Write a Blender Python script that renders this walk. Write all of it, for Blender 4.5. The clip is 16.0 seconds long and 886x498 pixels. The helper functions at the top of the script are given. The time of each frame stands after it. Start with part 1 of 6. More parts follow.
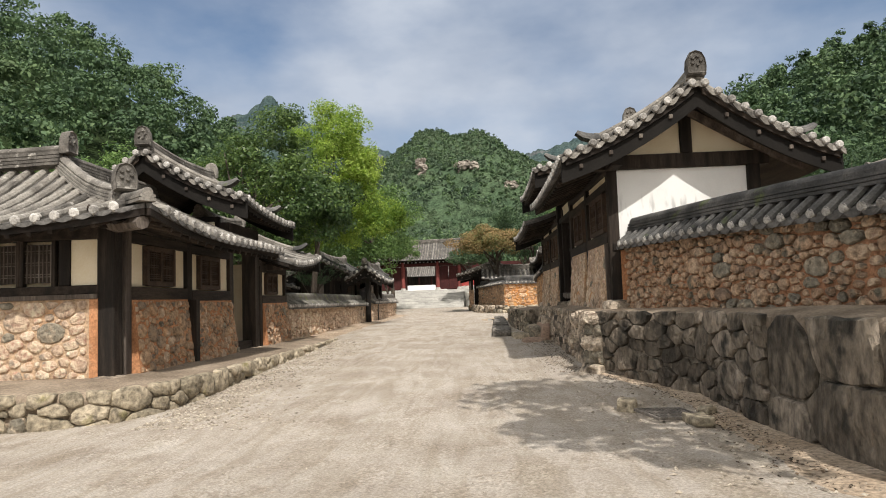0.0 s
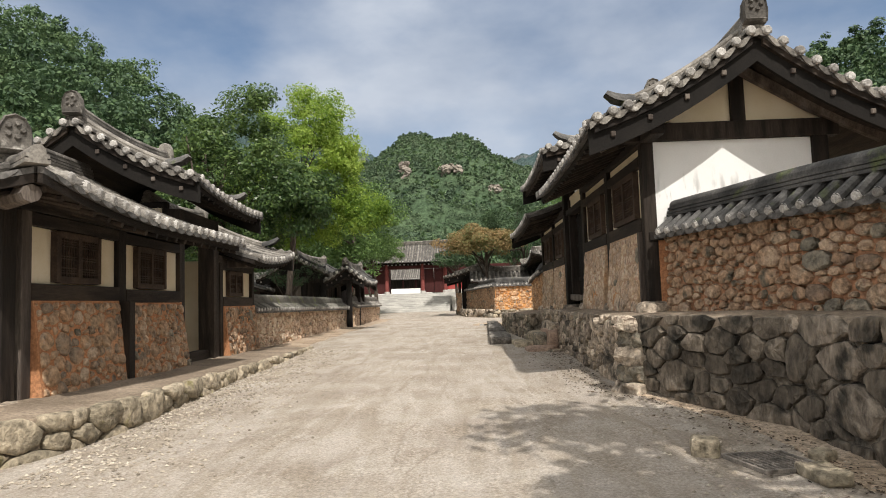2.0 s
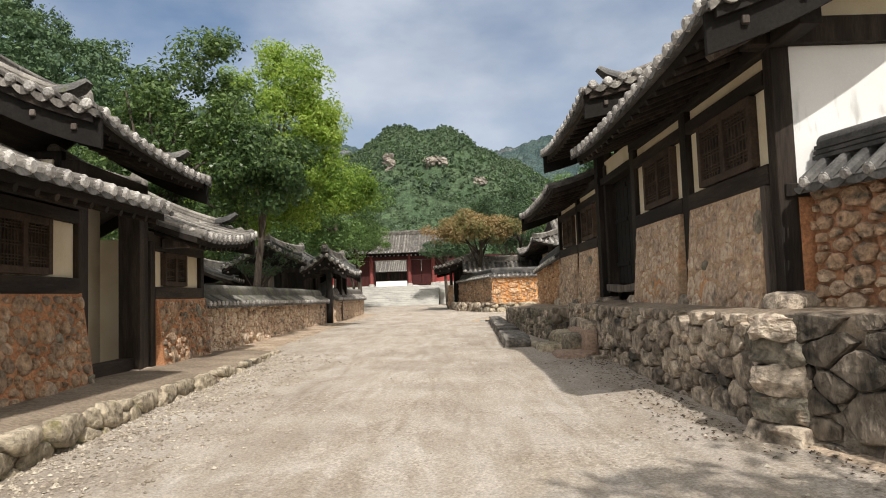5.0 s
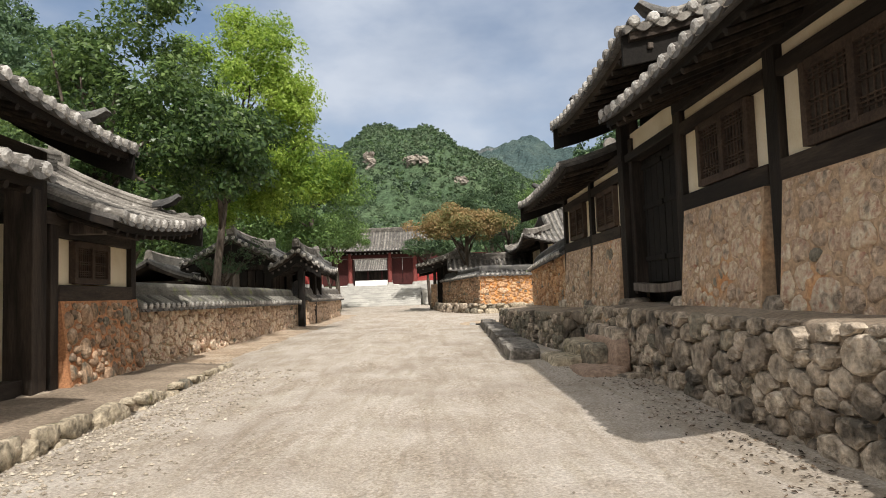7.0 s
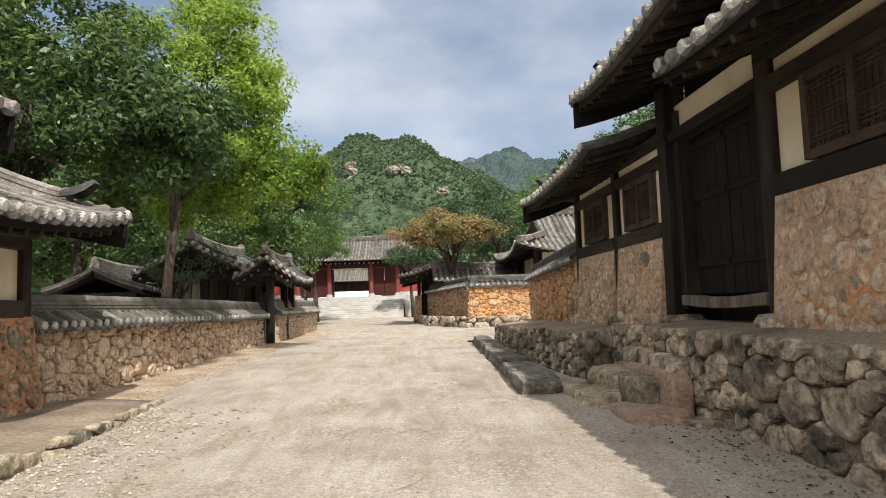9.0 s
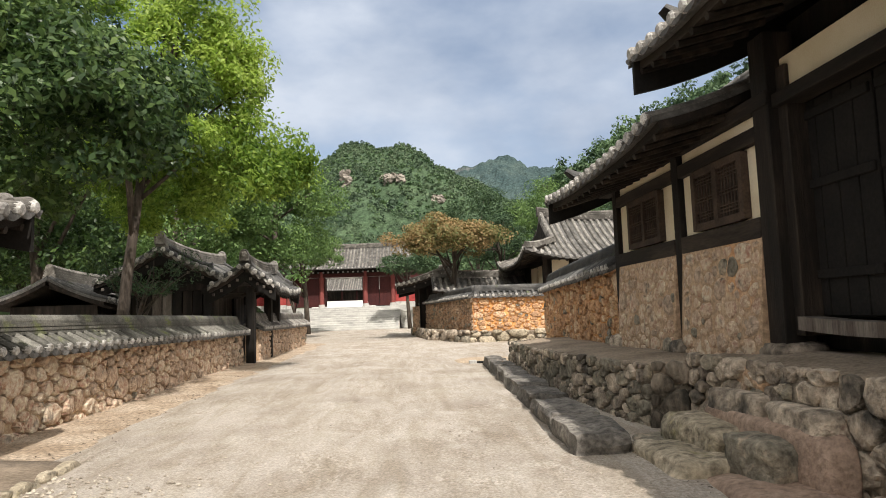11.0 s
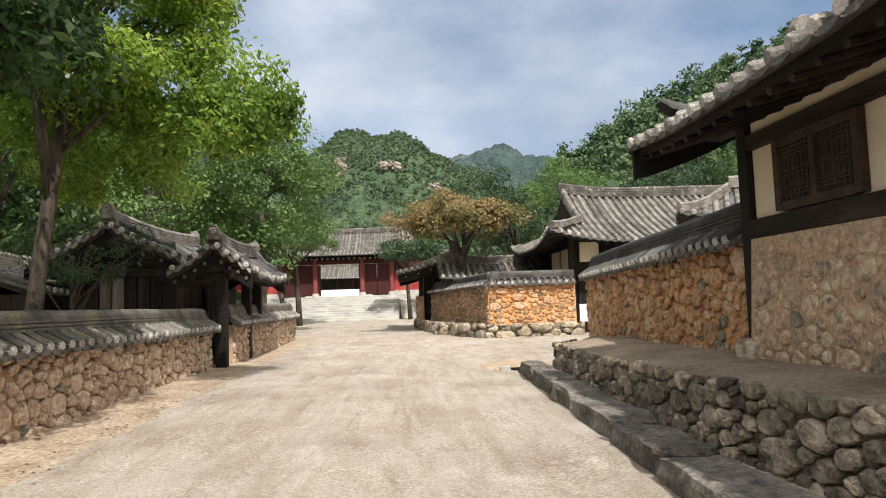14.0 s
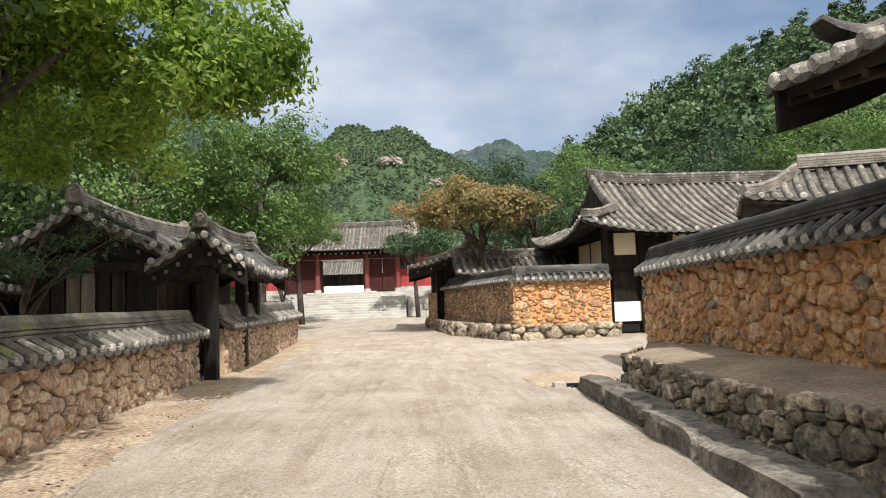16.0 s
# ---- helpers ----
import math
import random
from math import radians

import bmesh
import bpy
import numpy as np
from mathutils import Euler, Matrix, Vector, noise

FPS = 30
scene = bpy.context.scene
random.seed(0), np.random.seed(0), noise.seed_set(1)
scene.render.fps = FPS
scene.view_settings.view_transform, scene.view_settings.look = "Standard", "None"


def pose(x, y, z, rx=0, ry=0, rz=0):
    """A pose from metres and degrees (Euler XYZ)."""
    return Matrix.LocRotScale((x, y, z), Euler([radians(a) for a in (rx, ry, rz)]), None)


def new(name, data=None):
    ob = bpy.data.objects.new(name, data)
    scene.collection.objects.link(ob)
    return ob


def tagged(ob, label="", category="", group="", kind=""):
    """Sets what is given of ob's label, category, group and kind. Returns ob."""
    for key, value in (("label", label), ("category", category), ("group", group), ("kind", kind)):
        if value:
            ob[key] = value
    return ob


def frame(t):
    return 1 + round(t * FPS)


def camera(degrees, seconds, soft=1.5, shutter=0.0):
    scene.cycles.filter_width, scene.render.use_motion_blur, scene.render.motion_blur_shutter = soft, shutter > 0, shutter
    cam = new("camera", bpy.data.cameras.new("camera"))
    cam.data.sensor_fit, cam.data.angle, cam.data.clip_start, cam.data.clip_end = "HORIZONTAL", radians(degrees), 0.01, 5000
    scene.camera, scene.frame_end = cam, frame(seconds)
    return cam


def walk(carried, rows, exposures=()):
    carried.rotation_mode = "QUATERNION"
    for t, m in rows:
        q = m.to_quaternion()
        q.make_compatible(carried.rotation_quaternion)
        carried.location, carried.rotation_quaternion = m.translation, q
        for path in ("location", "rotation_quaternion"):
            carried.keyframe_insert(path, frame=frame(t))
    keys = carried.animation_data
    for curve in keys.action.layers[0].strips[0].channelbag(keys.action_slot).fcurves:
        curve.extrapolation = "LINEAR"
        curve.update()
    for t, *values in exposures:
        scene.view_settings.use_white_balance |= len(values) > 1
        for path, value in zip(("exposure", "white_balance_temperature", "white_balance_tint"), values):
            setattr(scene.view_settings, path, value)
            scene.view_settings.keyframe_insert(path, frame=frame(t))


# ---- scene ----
cam = camera(67.1, 16.0, soft=1.0)
METRES, EYE, TILT, LEAN, TURN = 21.0, 1.6, 0.0, 0.0, 3.7
ROWS = [
    (0.0, 0.0, 0.0, 0.0, 0.14, 4.21, 1.95),
    (0.5, -0.0033, 0.031, 0.0001, -0.3, 4.34, 1.94),
    (1.0, -0.0052, 0.0615, -0.0001, -0.74, 4.47, 1.95),
    (1.5, -0.0091, 0.0921, -0.0008, -1.07, 4.53, 1.94),
    (2.0, -0.0102, 0.1236, -0.002, -1.3, 4.52, 1.94),
    (2.5, -0.0145, 0.1544, -0.0031, -1.51, 4.43, 1.92),
    (3.0, -0.0183, 0.1849, -0.0041, -1.71, 4.29, 1.92),
    (3.5, -0.0219, 0.2154, -0.0035, -1.89, 4.17, 1.94),
    (4.0, -0.025, 0.2463, -0.0037, -2.1, 4.09, 1.95),
    (6.5, -0.024, 0.4045, -0.0014, -3.9, 3.72, 1.92),
    (7.0, -0.0272, 0.4369, -0.0018, -4.37, 3.82, 1.9),
    (7.5, -0.0278, 0.4689, -0.0019, -4.75, 4.06, 1.88),
    (8.0, -0.0301, 0.5022, -0.0015, -5.18, 4.34, 1.91),
    (8.5, -0.0274, 0.5339, -0.0007, -5.6, 4.58, 1.9),
    (9.0, -0.0252, 0.5641, 0.0013, -5.92, 4.7, 1.9),
    (11.5, -0.0269, 0.7172, 0.01, -6.5, 5.47, 1.94),
    (12.0, -0.0278, 0.7483, 0.0098, -6.63, 5.44, 1.94),
    (12.5, -0.0287, 0.7799, 0.0102, -6.72, 5.17, 1.93),
    (13.0, -0.0281, 0.8115, 0.0102, -6.77, 4.85, 1.9),
    (13.5, -0.0286, 0.8433, 0.0119, -6.78, 4.6, 1.96),
    (14.0, -0.031, 0.873, 0.0135, -6.79, 4.44, 1.92),
    (14.5, -0.0343, 0.9034, 0.0146, -6.77, 4.35, 1.92),
    (15.0, -0.0393, 0.9337, 0.0158, -6.8, 4.32, 1.96),
    (15.5, -0.0408, 0.9655, 0.017, -6.75, 4.22, 1.96),
    (16.0, -0.0451, 0.9962, 0.0176, -6.72, 4.09, 2.0),
]
walk(cam, [(t, pose(0, 0, EYE, TILT, LEAN, TURN) @ pose(METRES * x, METRES * y, METRES * z, 90 + pitch, roll, yaw)) for t, x, y, z, yaw, pitch, roll in ROWS],
     exposures=((0.0, -0.13), (4.0, -0.11), (8.0, 0.03), (12.0, 0.13), (16.0, 0.13)))
# ---- light ----
world = bpy.data.worlds.new("sky")
scene.world = world
world.use_nodes = True
SUN_DIR = Vector((-0.38, 1.10, -1.5)).normalized()
sun = new("sun", bpy.data.lights.new("sun", "SUN"))
sun.data.energy, sun.data.angle, sun.data.color = 4.7, radians(0.6), (1.0, 0.94, 0.87)
sun.matrix_world = SUN_DIR.to_track_quat("-Z", "Y").to_matrix().to_4x4()
wn, wl = world.node_tree.nodes, world.node_tree.links
wn.clear()
w_out, w_bg = wn.new("ShaderNodeOutputWorld"), wn.new("ShaderNodeBackground")
w_sky = wn.new("ShaderNodeTexSky")
w_sky.sky_type, w_sky.sun_disc = "NISHITA", False
w_sky.sun_elevation, w_sky.sun_rotation = math.asin(-SUN_DIR.z), math.atan2(-SUN_DIR.x, -SUN_DIR.y)
w_tc, w_map, w_n1, w_n2 = (wn.new("ShaderNodeTexCoord"), wn.new("ShaderNodeMapping"), wn.new("ShaderNodeTexNoise"), wn.new("ShaderNodeTexNoise"))
w_map.inputs["Scale"].default_value = (1.0, 1.0, 2.0)
w_n1.inputs["Scale"].default_value, w_n1.inputs["Detail"].default_value, w_n1.inputs["Roughness"].default_value = 2.3, 9, 0.52
w_n2.inputs["Scale"].default_value, w_n2.inputs["Detail"].default_value, w_n2.inputs["Roughness"].default_value = 3.4, 8, 0.5
w_r1, w_r2 = wn.new("ShaderNodeValToRGB"), wn.new("ShaderNodeValToRGB")
w_r1.color_ramp.elements[0].position, w_r1.color_ramp.elements[1].position = 0.34, 0.60
w_r2.color_ramp.elements[0].position, w_r2.color_ramp.elements[1].position = 0.36, 0.66
w_r2.color_ramp.elements[0].color, w_r2.color_ramp.elements[1].color = (2.7, 3.35, 4.5, 1), (5.15, 5.65, 6.5, 1)
w_mix = wn.new("ShaderNodeMix")
w_mix.data_type = "RGBA"
wl.new(w_tc.outputs["Generated"], w_map.inputs["Vector"])
for n_, r_ in ((w_n1, w_r1), (w_n2, w_r2)):
    wl.new(w_map.outputs["Vector"], n_.inputs["Vector"])
    wl.new(n_.outputs["Fac"], r_.inputs["Fac"])
wl.new(w_r1.outputs["Color"], w_mix.inputs["Factor"])
wl.new(w_sky.outputs["Color"], w_mix.inputs["A"])
wl.new(w_r2.outputs["Color"], w_mix.inputs["B"])
# thin cloud glows brighter and warmer round the sun
w_dot, w_range, w_glow = wn.new("ShaderNodeVectorMath"), wn.new("ShaderNodeMapRange"), wn.new("ShaderNodeMix")
w_dot.operation, w_glow.data_type = "DOT_PRODUCT", "RGBA"
w_dot.inputs[1].default_value = -SUN_DIR
w_range.interpolation_type = "SMOOTHSTEP"
w_range.inputs["From Min"].default_value, w_range.inputs["From Max"].default_value = -0.2, 1.0
w_range.inputs["To Min"].default_value, w_range.inputs["To Max"].default_value = 0.0, 0.95
w_glow.inputs["B"].default_value = (11.6, 11.0, 10.2, 1)
wl.new(w_tc.outputs["Generated"], w_dot.inputs[0])
wl.new(w_dot.outputs["Value"], w_range.inputs["Value"])
wl.new(w_mix.outputs["Result"], w_glow.inputs["A"])
wl.new(w_range.outputs["Result"], w_glow.inputs["Factor"])
wl.new(w_glow.outputs["Result"], w_bg.inputs["Color"])
w_bg.inputs["Strength"].default_value = 0.122
wl.new(w_bg.outputs["Background"], w_out.inputs["Surface"])


# ---- materials ----
def ramp_material(name, cols, scale=3.0, rough=0.88, bump=0.35, fine=45.0, vary=0.0, stretch=(1, 1, 1), island=False, spec=0.3, fine_mix=0.35, bump_dist=0.02, spots=None):
    """A surface whose colour wanders through cols at one scale, with finer grain and relief; vary shifts it piece by piece."""
    m = bpy.data.materials.new(name)
    m.use_nodes = True
    n, l = m.node_tree.nodes, m.node_tree.links
    b = n["Principled BSDF"]
    tc, mp = n.new("ShaderNodeTexCoord"), n.new("ShaderNodeMapping")
    mp.inputs["Scale"].default_value = stretch
    l.new(tc.outputs["Object"], mp.inputs["Vector"])
    n1, n2 = n.new("ShaderNodeTexNoise"), n.new("ShaderNodeTexNoise")
    n1.inputs["Scale"].default_value, n1.inputs["Detail"].default_value = scale, 6
    n2.inputs["Scale"].default_value, n2.inputs["Detail"].default_value, n2.inputs["Roughness"].default_value = fine, 5, 0.65
    for q in (n1, n2):
        l.new(mp.outputs["Vector"], q.inputs["Vector"])
    r = n.new("ShaderNodeValToRGB")
    e = r.color_ramp.elements
    for i, c in enumerate(cols):
        p = 0.3 + 0.4 * i / max(1, len(cols) - 1)
        q = e[i] if i < 2 else e.new(p)
        q.position, q.color = p, (*c, 1)
    drive = n1.outputs["Fac"]
    if vary:
        src = n.new("ShaderNodeNewGeometry") if island else n.new("ShaderNodeObjectInfo")
        rnd = src.outputs["Random Per Island"] if island else src.outputs["Random"]
        ma = n.new("ShaderNodeMath")
        ma.operation = "MULTIPLY_ADD"
        l.new(rnd, ma.inputs[0])
        ma.inputs[1].default_value, ma.inputs[2].default_value = vary, -vary / 2
        ad = n.new("ShaderNodeMath")
        l.new(ma.outputs[0], ad.inputs[0])
        l.new(drive, ad.inputs[1])
        drive = ad.outputs[0]
    l.new(drive, r.inputs["Fac"])
    colour = r.outputs["Color"]
    if spots:
        n3 = n.new("ShaderNodeTexNoise")
        n3.inputs["Scale"].default_value, n3.inputs["Detail"].default_value = spots[1], 7
        l.new(tc.outputs["Object"], n3.inputs["Vector"])
        r3 = n.new("ShaderNodeValToRGB")
        r3.color_ramp.elements[0].position, r3.color_ramp.elements[1].position = spots[2], spots[2] + 0.12
        l.new(n3.outputs["Fac"], r3.inputs["Fac"])
        mm = n.new("ShaderNodeMix")
        mm.data_type = "RGBA"
        l.new(r3.outputs["Color"], mm.inputs["Factor"])
        l.new(colour, mm.inputs["A"])
        mm.inputs["B"].default_value = (*spots[0], 1)
        colour = mm.outputs["Result"]
    ov = n.new("ShaderNodeMix")
    ov.data_type, ov.blend_type = "RGBA", "OVERLAY"
    ov.inputs["Factor"].default_value = fine_mix
    l.new(colour, ov.inputs["A"])
    crisp = n.new("ShaderNodeMapRange")
    crisp.inputs["From Min"].default_value, crisp.inputs["From Max"].default_value = 0.32, 0.68
    l.new(n2.outputs["Fac"], crisp.inputs["Value"])
    l.new(crisp.outputs["Result"], ov.inputs["B"])
    l.new(ov.outputs["Result"], b.inputs["Base Color"])
    bp = n.new("ShaderNodeBump")
    bp.inputs["Strength"].default_value, bp.inputs["Distance"].default_value = bump, bump_dist
    l.new(n2.outputs["Fac"], bp.inputs["Height"])
    l.new(bp.outputs["Normal"], b.inputs["Normal"])
    b.inputs["Roughness"].default_value = rough
    b.inputs["Specular IOR Level"].default_value = spec
    return m


M = {}
M["wood"] = ramp_material("dark_timber", [(0.007, 0.0055, 0.0042), (0.015, 0.011, 0.008), (0.042, 0.031, 0.023)], 2.2, 0.8, 0.4, 18, 0.25, (3, 3, 0.35))
M["wood_x"] = ramp_material("dark_timber_level", [(0.008, 0.006, 0.0045), (0.018, 0.013, 0.0095), (0.045, 0.033, 0.024)], 2.2, 0.8, 0.4, 18, 0.25, (3, 0.35, 3))
M["wood_worn"] = ramp_material("weathered_timber", [(0.05, 0.04, 0.034), (0.11, 0.09, 0.075), (0.19, 0.165, 0.14)], 2.0, 0.9, 0.5, 22, 0.25, (3, 3, 0.3))
M["lattice"] = ramp_material("lattice_wood", [(0.036, 0.024, 0.017), (0.075, 0.05, 0.035)], 4, 0.8, 0.3, 30, 0.2)
# panel behind the lattice; the shadowed interior is painted as near-black
M["shade_backing"] = ramp_material("shadow_window_backing", [(0.035, 0.027, 0.02), (0.05, 0.04, 0.03)], 2, 0.9, 0.1, 30)
M["cream"] = ramp_material("cream_plaster", [(0.66, 0.56, 0.38), (0.74, 0.645, 0.47), (0.78, 0.69, 0.53)], 1.6, 0.92, 0.15, 70, 0.1, fine_mix=0.15)
M["white"] = ramp_material("white_plaster", [(0.74, 0.74, 0.72), (0.82, 0.82, 0.80), (0.85, 0.85, 0.83)], 0.9, 0.92, 0.12, 60, fine_mix=0.12)
def stained_plaster():
    m = ramp_material("stained_white_plaster", [(0.74, 0.74, 0.72), (0.82, 0.82, 0.80), (0.85, 0.85, 0.83)], 0.9, 0.92, 0.12, 60, fine_mix=0.12)
    n, l = m.node_tree.nodes, m.node_tree.links
    src = n["Principled BSDF"].inputs["Base Color"].links[0].from_socket
    tc, mp, no, r, sep = (n.new("ShaderNodeTexCoord"), n.new("ShaderNodeMapping"), n.new("ShaderNodeTexNoise"), n.new("ShaderNodeValToRGB"), n.new("ShaderNodeSeparateXYZ"))
    mp.inputs["Scale"].default_value = (4.5, 1.0, 1.1)
    l.new(tc.outputs["Object"], mp.inputs["Vector"])
    l.new(mp.outputs["Vector"], no.inputs["Vector"])
    no.inputs["Scale"].default_value, no.inputs["Detail"].default_value = 1.5, 5
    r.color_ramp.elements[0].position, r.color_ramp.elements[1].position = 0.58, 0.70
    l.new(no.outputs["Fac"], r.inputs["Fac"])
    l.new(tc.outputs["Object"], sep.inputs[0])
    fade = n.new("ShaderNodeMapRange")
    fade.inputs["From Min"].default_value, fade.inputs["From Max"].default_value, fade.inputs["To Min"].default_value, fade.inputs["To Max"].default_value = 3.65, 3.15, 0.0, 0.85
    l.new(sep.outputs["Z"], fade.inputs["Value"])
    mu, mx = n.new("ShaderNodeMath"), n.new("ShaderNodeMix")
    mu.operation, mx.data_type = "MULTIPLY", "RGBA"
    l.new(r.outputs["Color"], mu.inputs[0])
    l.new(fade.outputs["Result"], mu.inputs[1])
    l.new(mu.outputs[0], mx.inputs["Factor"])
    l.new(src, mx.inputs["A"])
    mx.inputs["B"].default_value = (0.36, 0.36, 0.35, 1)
    l.new(mx.outputs["Result"], n["Principled BSDF"].inputs["Base Color"])
    return m


M["white_stained"] = stained_plaster()
M["tile"] = ramp_material("grey_roof_tile", [(0.075, 0.069, 0.061), (0.13, 0.12, 0.106), (0.195, 0.18, 0.158), (0.27, 0.252, 0.222)], 2.4, 0.85, 0.45, 30, 0.3, spots=((0.42, 0.40, 0.36), 7.0, 0.60))
M["tile_dark"] = ramp_material("dark_roof_tile", [(0.045, 0.045, 0.044), (0.085, 0.083, 0.08), (0.15, 0.145, 0.135)], 2.4, 0.85, 0.45, 30, 0.3, spots=((0.10, 0.12, 0.05), 3.0, 0.62))
M["tile_moss"] = ramp_material("mossy_roof_tile", [(0.075, 0.072, 0.062), (0.14, 0.134, 0.115), (0.23, 0.22, 0.19)], 2.4, 0.85, 0.45, 30, 0.3, spots=((0.19, 0.21, 0.085), 2.2, 0.57))
M["tile_bed"] = ramp_material("roof_pan_tile", [(0.06, 0.057, 0.053), (0.11, 0.105, 0.098), (0.18, 0.172, 0.16)], 3.0, 0.9, 0.6, 25)
M["cap"] = ramp_material("lime_mortar_tile_end", [(0.2, 0.19, 0.175), (0.36, 0.345, 0.32), (0.54, 0.52, 0.485)], 5.0, 0.9, 0.5, 40, 0.35)
M["clay"] = ramp_material("orange_clay_mortar", [(0.35, 0.165, 0.08), (0.45, 0.215, 0.105), (0.50, 0.275, 0.15)], 1.3, 0.95, 0.6, 28, spots=((0.42, 0.32, 0.22), 2.0, 0.60))
M["clay_brown"] = ramp_material("brown_red_clay_mortar", [(0.33, 0.17, 0.095), (0.43, 0.225, 0.125), (0.49, 0.275, 0.165)], 1.3, 0.95, 0.9, 20, spots=((0.24, 0.19, 0.14), 2.4, 0.58), bump_dist=0.05)
M["iron"] = ramp_material("rusty_iron", [(0.09, 0.082, 0.074), (0.15, 0.135, 0.118), (0.22, 0.19, 0.16)], 6, 0.7, 0.4, 40)
M["clay_bright"] = ramp_material("bright_orange_clay", [(0.56, 0.26, 0.09), (0.66, 0.34, 0.13), (0.68, 0.42, 0.21)], 1.3, 0.95, 0.6, 28)
M["clay_tan"] = ramp_material("tan_clay_mortar", [(0.42, 0.29, 0.185), (0.50, 0.355, 0.235), (0.57, 0.43, 0.295)], 1.3, 0.95, 0.9, 18, spots=((0.60, 0.31, 0.14), 0.9, 0.585), bump_dist=0.04)
M["mortar_dark"] = ramp_material("dirty_earth_joint", [(0.14, 0.115, 0.09), (0.22, 0.18, 0.135), (0.30, 0.25, 0.19)], 1.5, 0.95, 0.6, 25)
M["stone_warm"] = ramp_material("warm_field_stone", [(0.27, 0.21, 0.155), (0.38, 0.265, 0.175), (0.45, 0.32, 0.21), (0.47, 0.30, 0.18), (0.52, 0.40, 0.29)], 3.0, 0.92, 1.0, 13, 0.36, spots=((0.30, 0.27, 0.23), 9.0, 0.64), bump_dist=0.075, fine_mix=0.5)
M["stone_tan"] = ramp_material("tan_field_stone", [(0.47, 0.36, 0.27), (0.56, 0.415, 0.30), (0.63, 0.475, 0.345), (0.69, 0.55, 0.41)], 3.0, 0.92, 1.0, 13, 0.34, spots=((0.33, 0.27, 0.21), 6.0, 0.57), bump_dist=0.075, fine_mix=0.5)
M["stone_red"] = ramp_material("reddish_field_stone", [(0.27, 0.195, 0.14), (0.38, 0.255, 0.165), (0.46, 0.31, 0.20), (0.54, 0.40, 0.28)], 3.0, 0.92, 1.0, 13, 0.36, spots=((0.15, 0.135, 0.10), 5.0, 0.55), bump_dist=0.075, fine_mix=0.5)
M["stone_grey"] = ramp_material("lichened_grey_rubble", [(0.225, 0.186, 0.146), (0.345, 0.286, 0.222), (0.44, 0.368, 0.286), (0.54, 0.454, 0.356)], 2.2, 0.93, 1.0, 9, 0.34, spots=((0.10, 0.088, 0.072), 2.4, 0.53), bump_dist=0.1, fine_mix=0.6)
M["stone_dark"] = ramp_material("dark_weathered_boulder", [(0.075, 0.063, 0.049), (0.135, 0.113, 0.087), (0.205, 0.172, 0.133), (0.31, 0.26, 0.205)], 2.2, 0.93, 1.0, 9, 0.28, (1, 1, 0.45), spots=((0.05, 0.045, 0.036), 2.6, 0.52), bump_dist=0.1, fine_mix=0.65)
M["stone_pale"] = ramp_material("pale_kerb_stone", [(0.25, 0.215, 0.155), (0.37, 0.315, 0.23), (0.47, 0.405, 0.305)], 2.4, 0.93, 1.0, 11, 0.3, spots=((0.27, 0.24, 0.12), 4.0, 0.61), bump_dist=0.06, fine_mix=0.6)
M["stone_slate"] = ramp_material("dark_greenish_field_stone", [(0.15, 0.135, 0.105), (0.25, 0.225, 0.175), (0.36, 0.31, 0.235)], 4.0, 0.92, 1.0, 13, 0.3, spots=((0.42, 0.34, 0.25), 6.0, 0.55), bump_dist=0.075, fine_mix=0.5)
M["stone_orange"] = ramp_material("clay_smeared_stone", [(0.40, 0.25, 0.15), (0.54, 0.31, 0.165), (0.60, 0.375, 0.21), (0.62, 0.45, 0.30)], 3.0, 0.94, 1.0, 13, 0.34, spots=((0.33, 0.2, 0.12), 5.0, 0.6), bump_dist=0.075, fine_mix=0.5)
M["mortar_grey"] = ramp_material("weathered_grey_mortar", [(0.115, 0.098, 0.076), (0.20, 0.171, 0.134), (0.29, 0.248, 0.194)], 1.8, 0.95, 1.0, 14, spots=((0.09, 0.08, 0.066), 1.6, 0.56), bump_dist=0.06, fine_mix=0.55)
M["mortar_tan"] = ramp_material("tan_earth_mortar", [(0.19, 0.15, 0.11), (0.29, 0.23, 0.165), (0.37, 0.30, 0.22)], 1.8, 0.95, 1.0, 14, spots=((0.17, 0.145, 0.11), 1.7, 0.58), bump_dist=0.06, fine_mix=0.5)
M["clay_rose"] = ramp_material("rose_clay_bedding", [(0.27, 0.195, 0.15), (0.36, 0.258, 0.195), (0.43, 0.325, 0.25)], 1.6, 0.95, 0.9, 16, bump_dist=0.05)
M["clay_sand"] = ramp_material("sandy_clay_mortar", [(0.42, 0.285, 0.17), (0.53, 0.38, 0.24), (0.60, 0.46, 0.31)], 1.3, 0.95, 0.9, 18, spots=((0.36, 0.24, 0.14), 2.2, 0.6), bump_dist=0.04)
M["granite"] = ramp_material("granite_slab", [(0.36, 0.35, 0.33), (0.46, 0.45, 0.42), (0.54, 0.53, 0.49)], 1.2, 0.88, 0.4, 60, 0.15, spots=((0.24, 0.23, 0.21), 1.0, 0.64))
M["kerb"] = ramp_material("stained_kerb_slab", [(0.085, 0.078, 0.068), (0.15, 0.137, 0.12), (0.25, 0.23, 0.20)], 2.2, 0.9, 0.9, 14, 0.15, spots=((0.11, 0.105, 0.10), 3.0, 0.58), bump_dist=0.05, fine_mix=0.55)
M["red"] = ramp_material("dull_red_paint", [(0.28, 0.035, 0.035), (0.36, 0.055, 0.05), (0.40, 0.09, 0.075)], 1.2, 0.75, 0.2, 20)
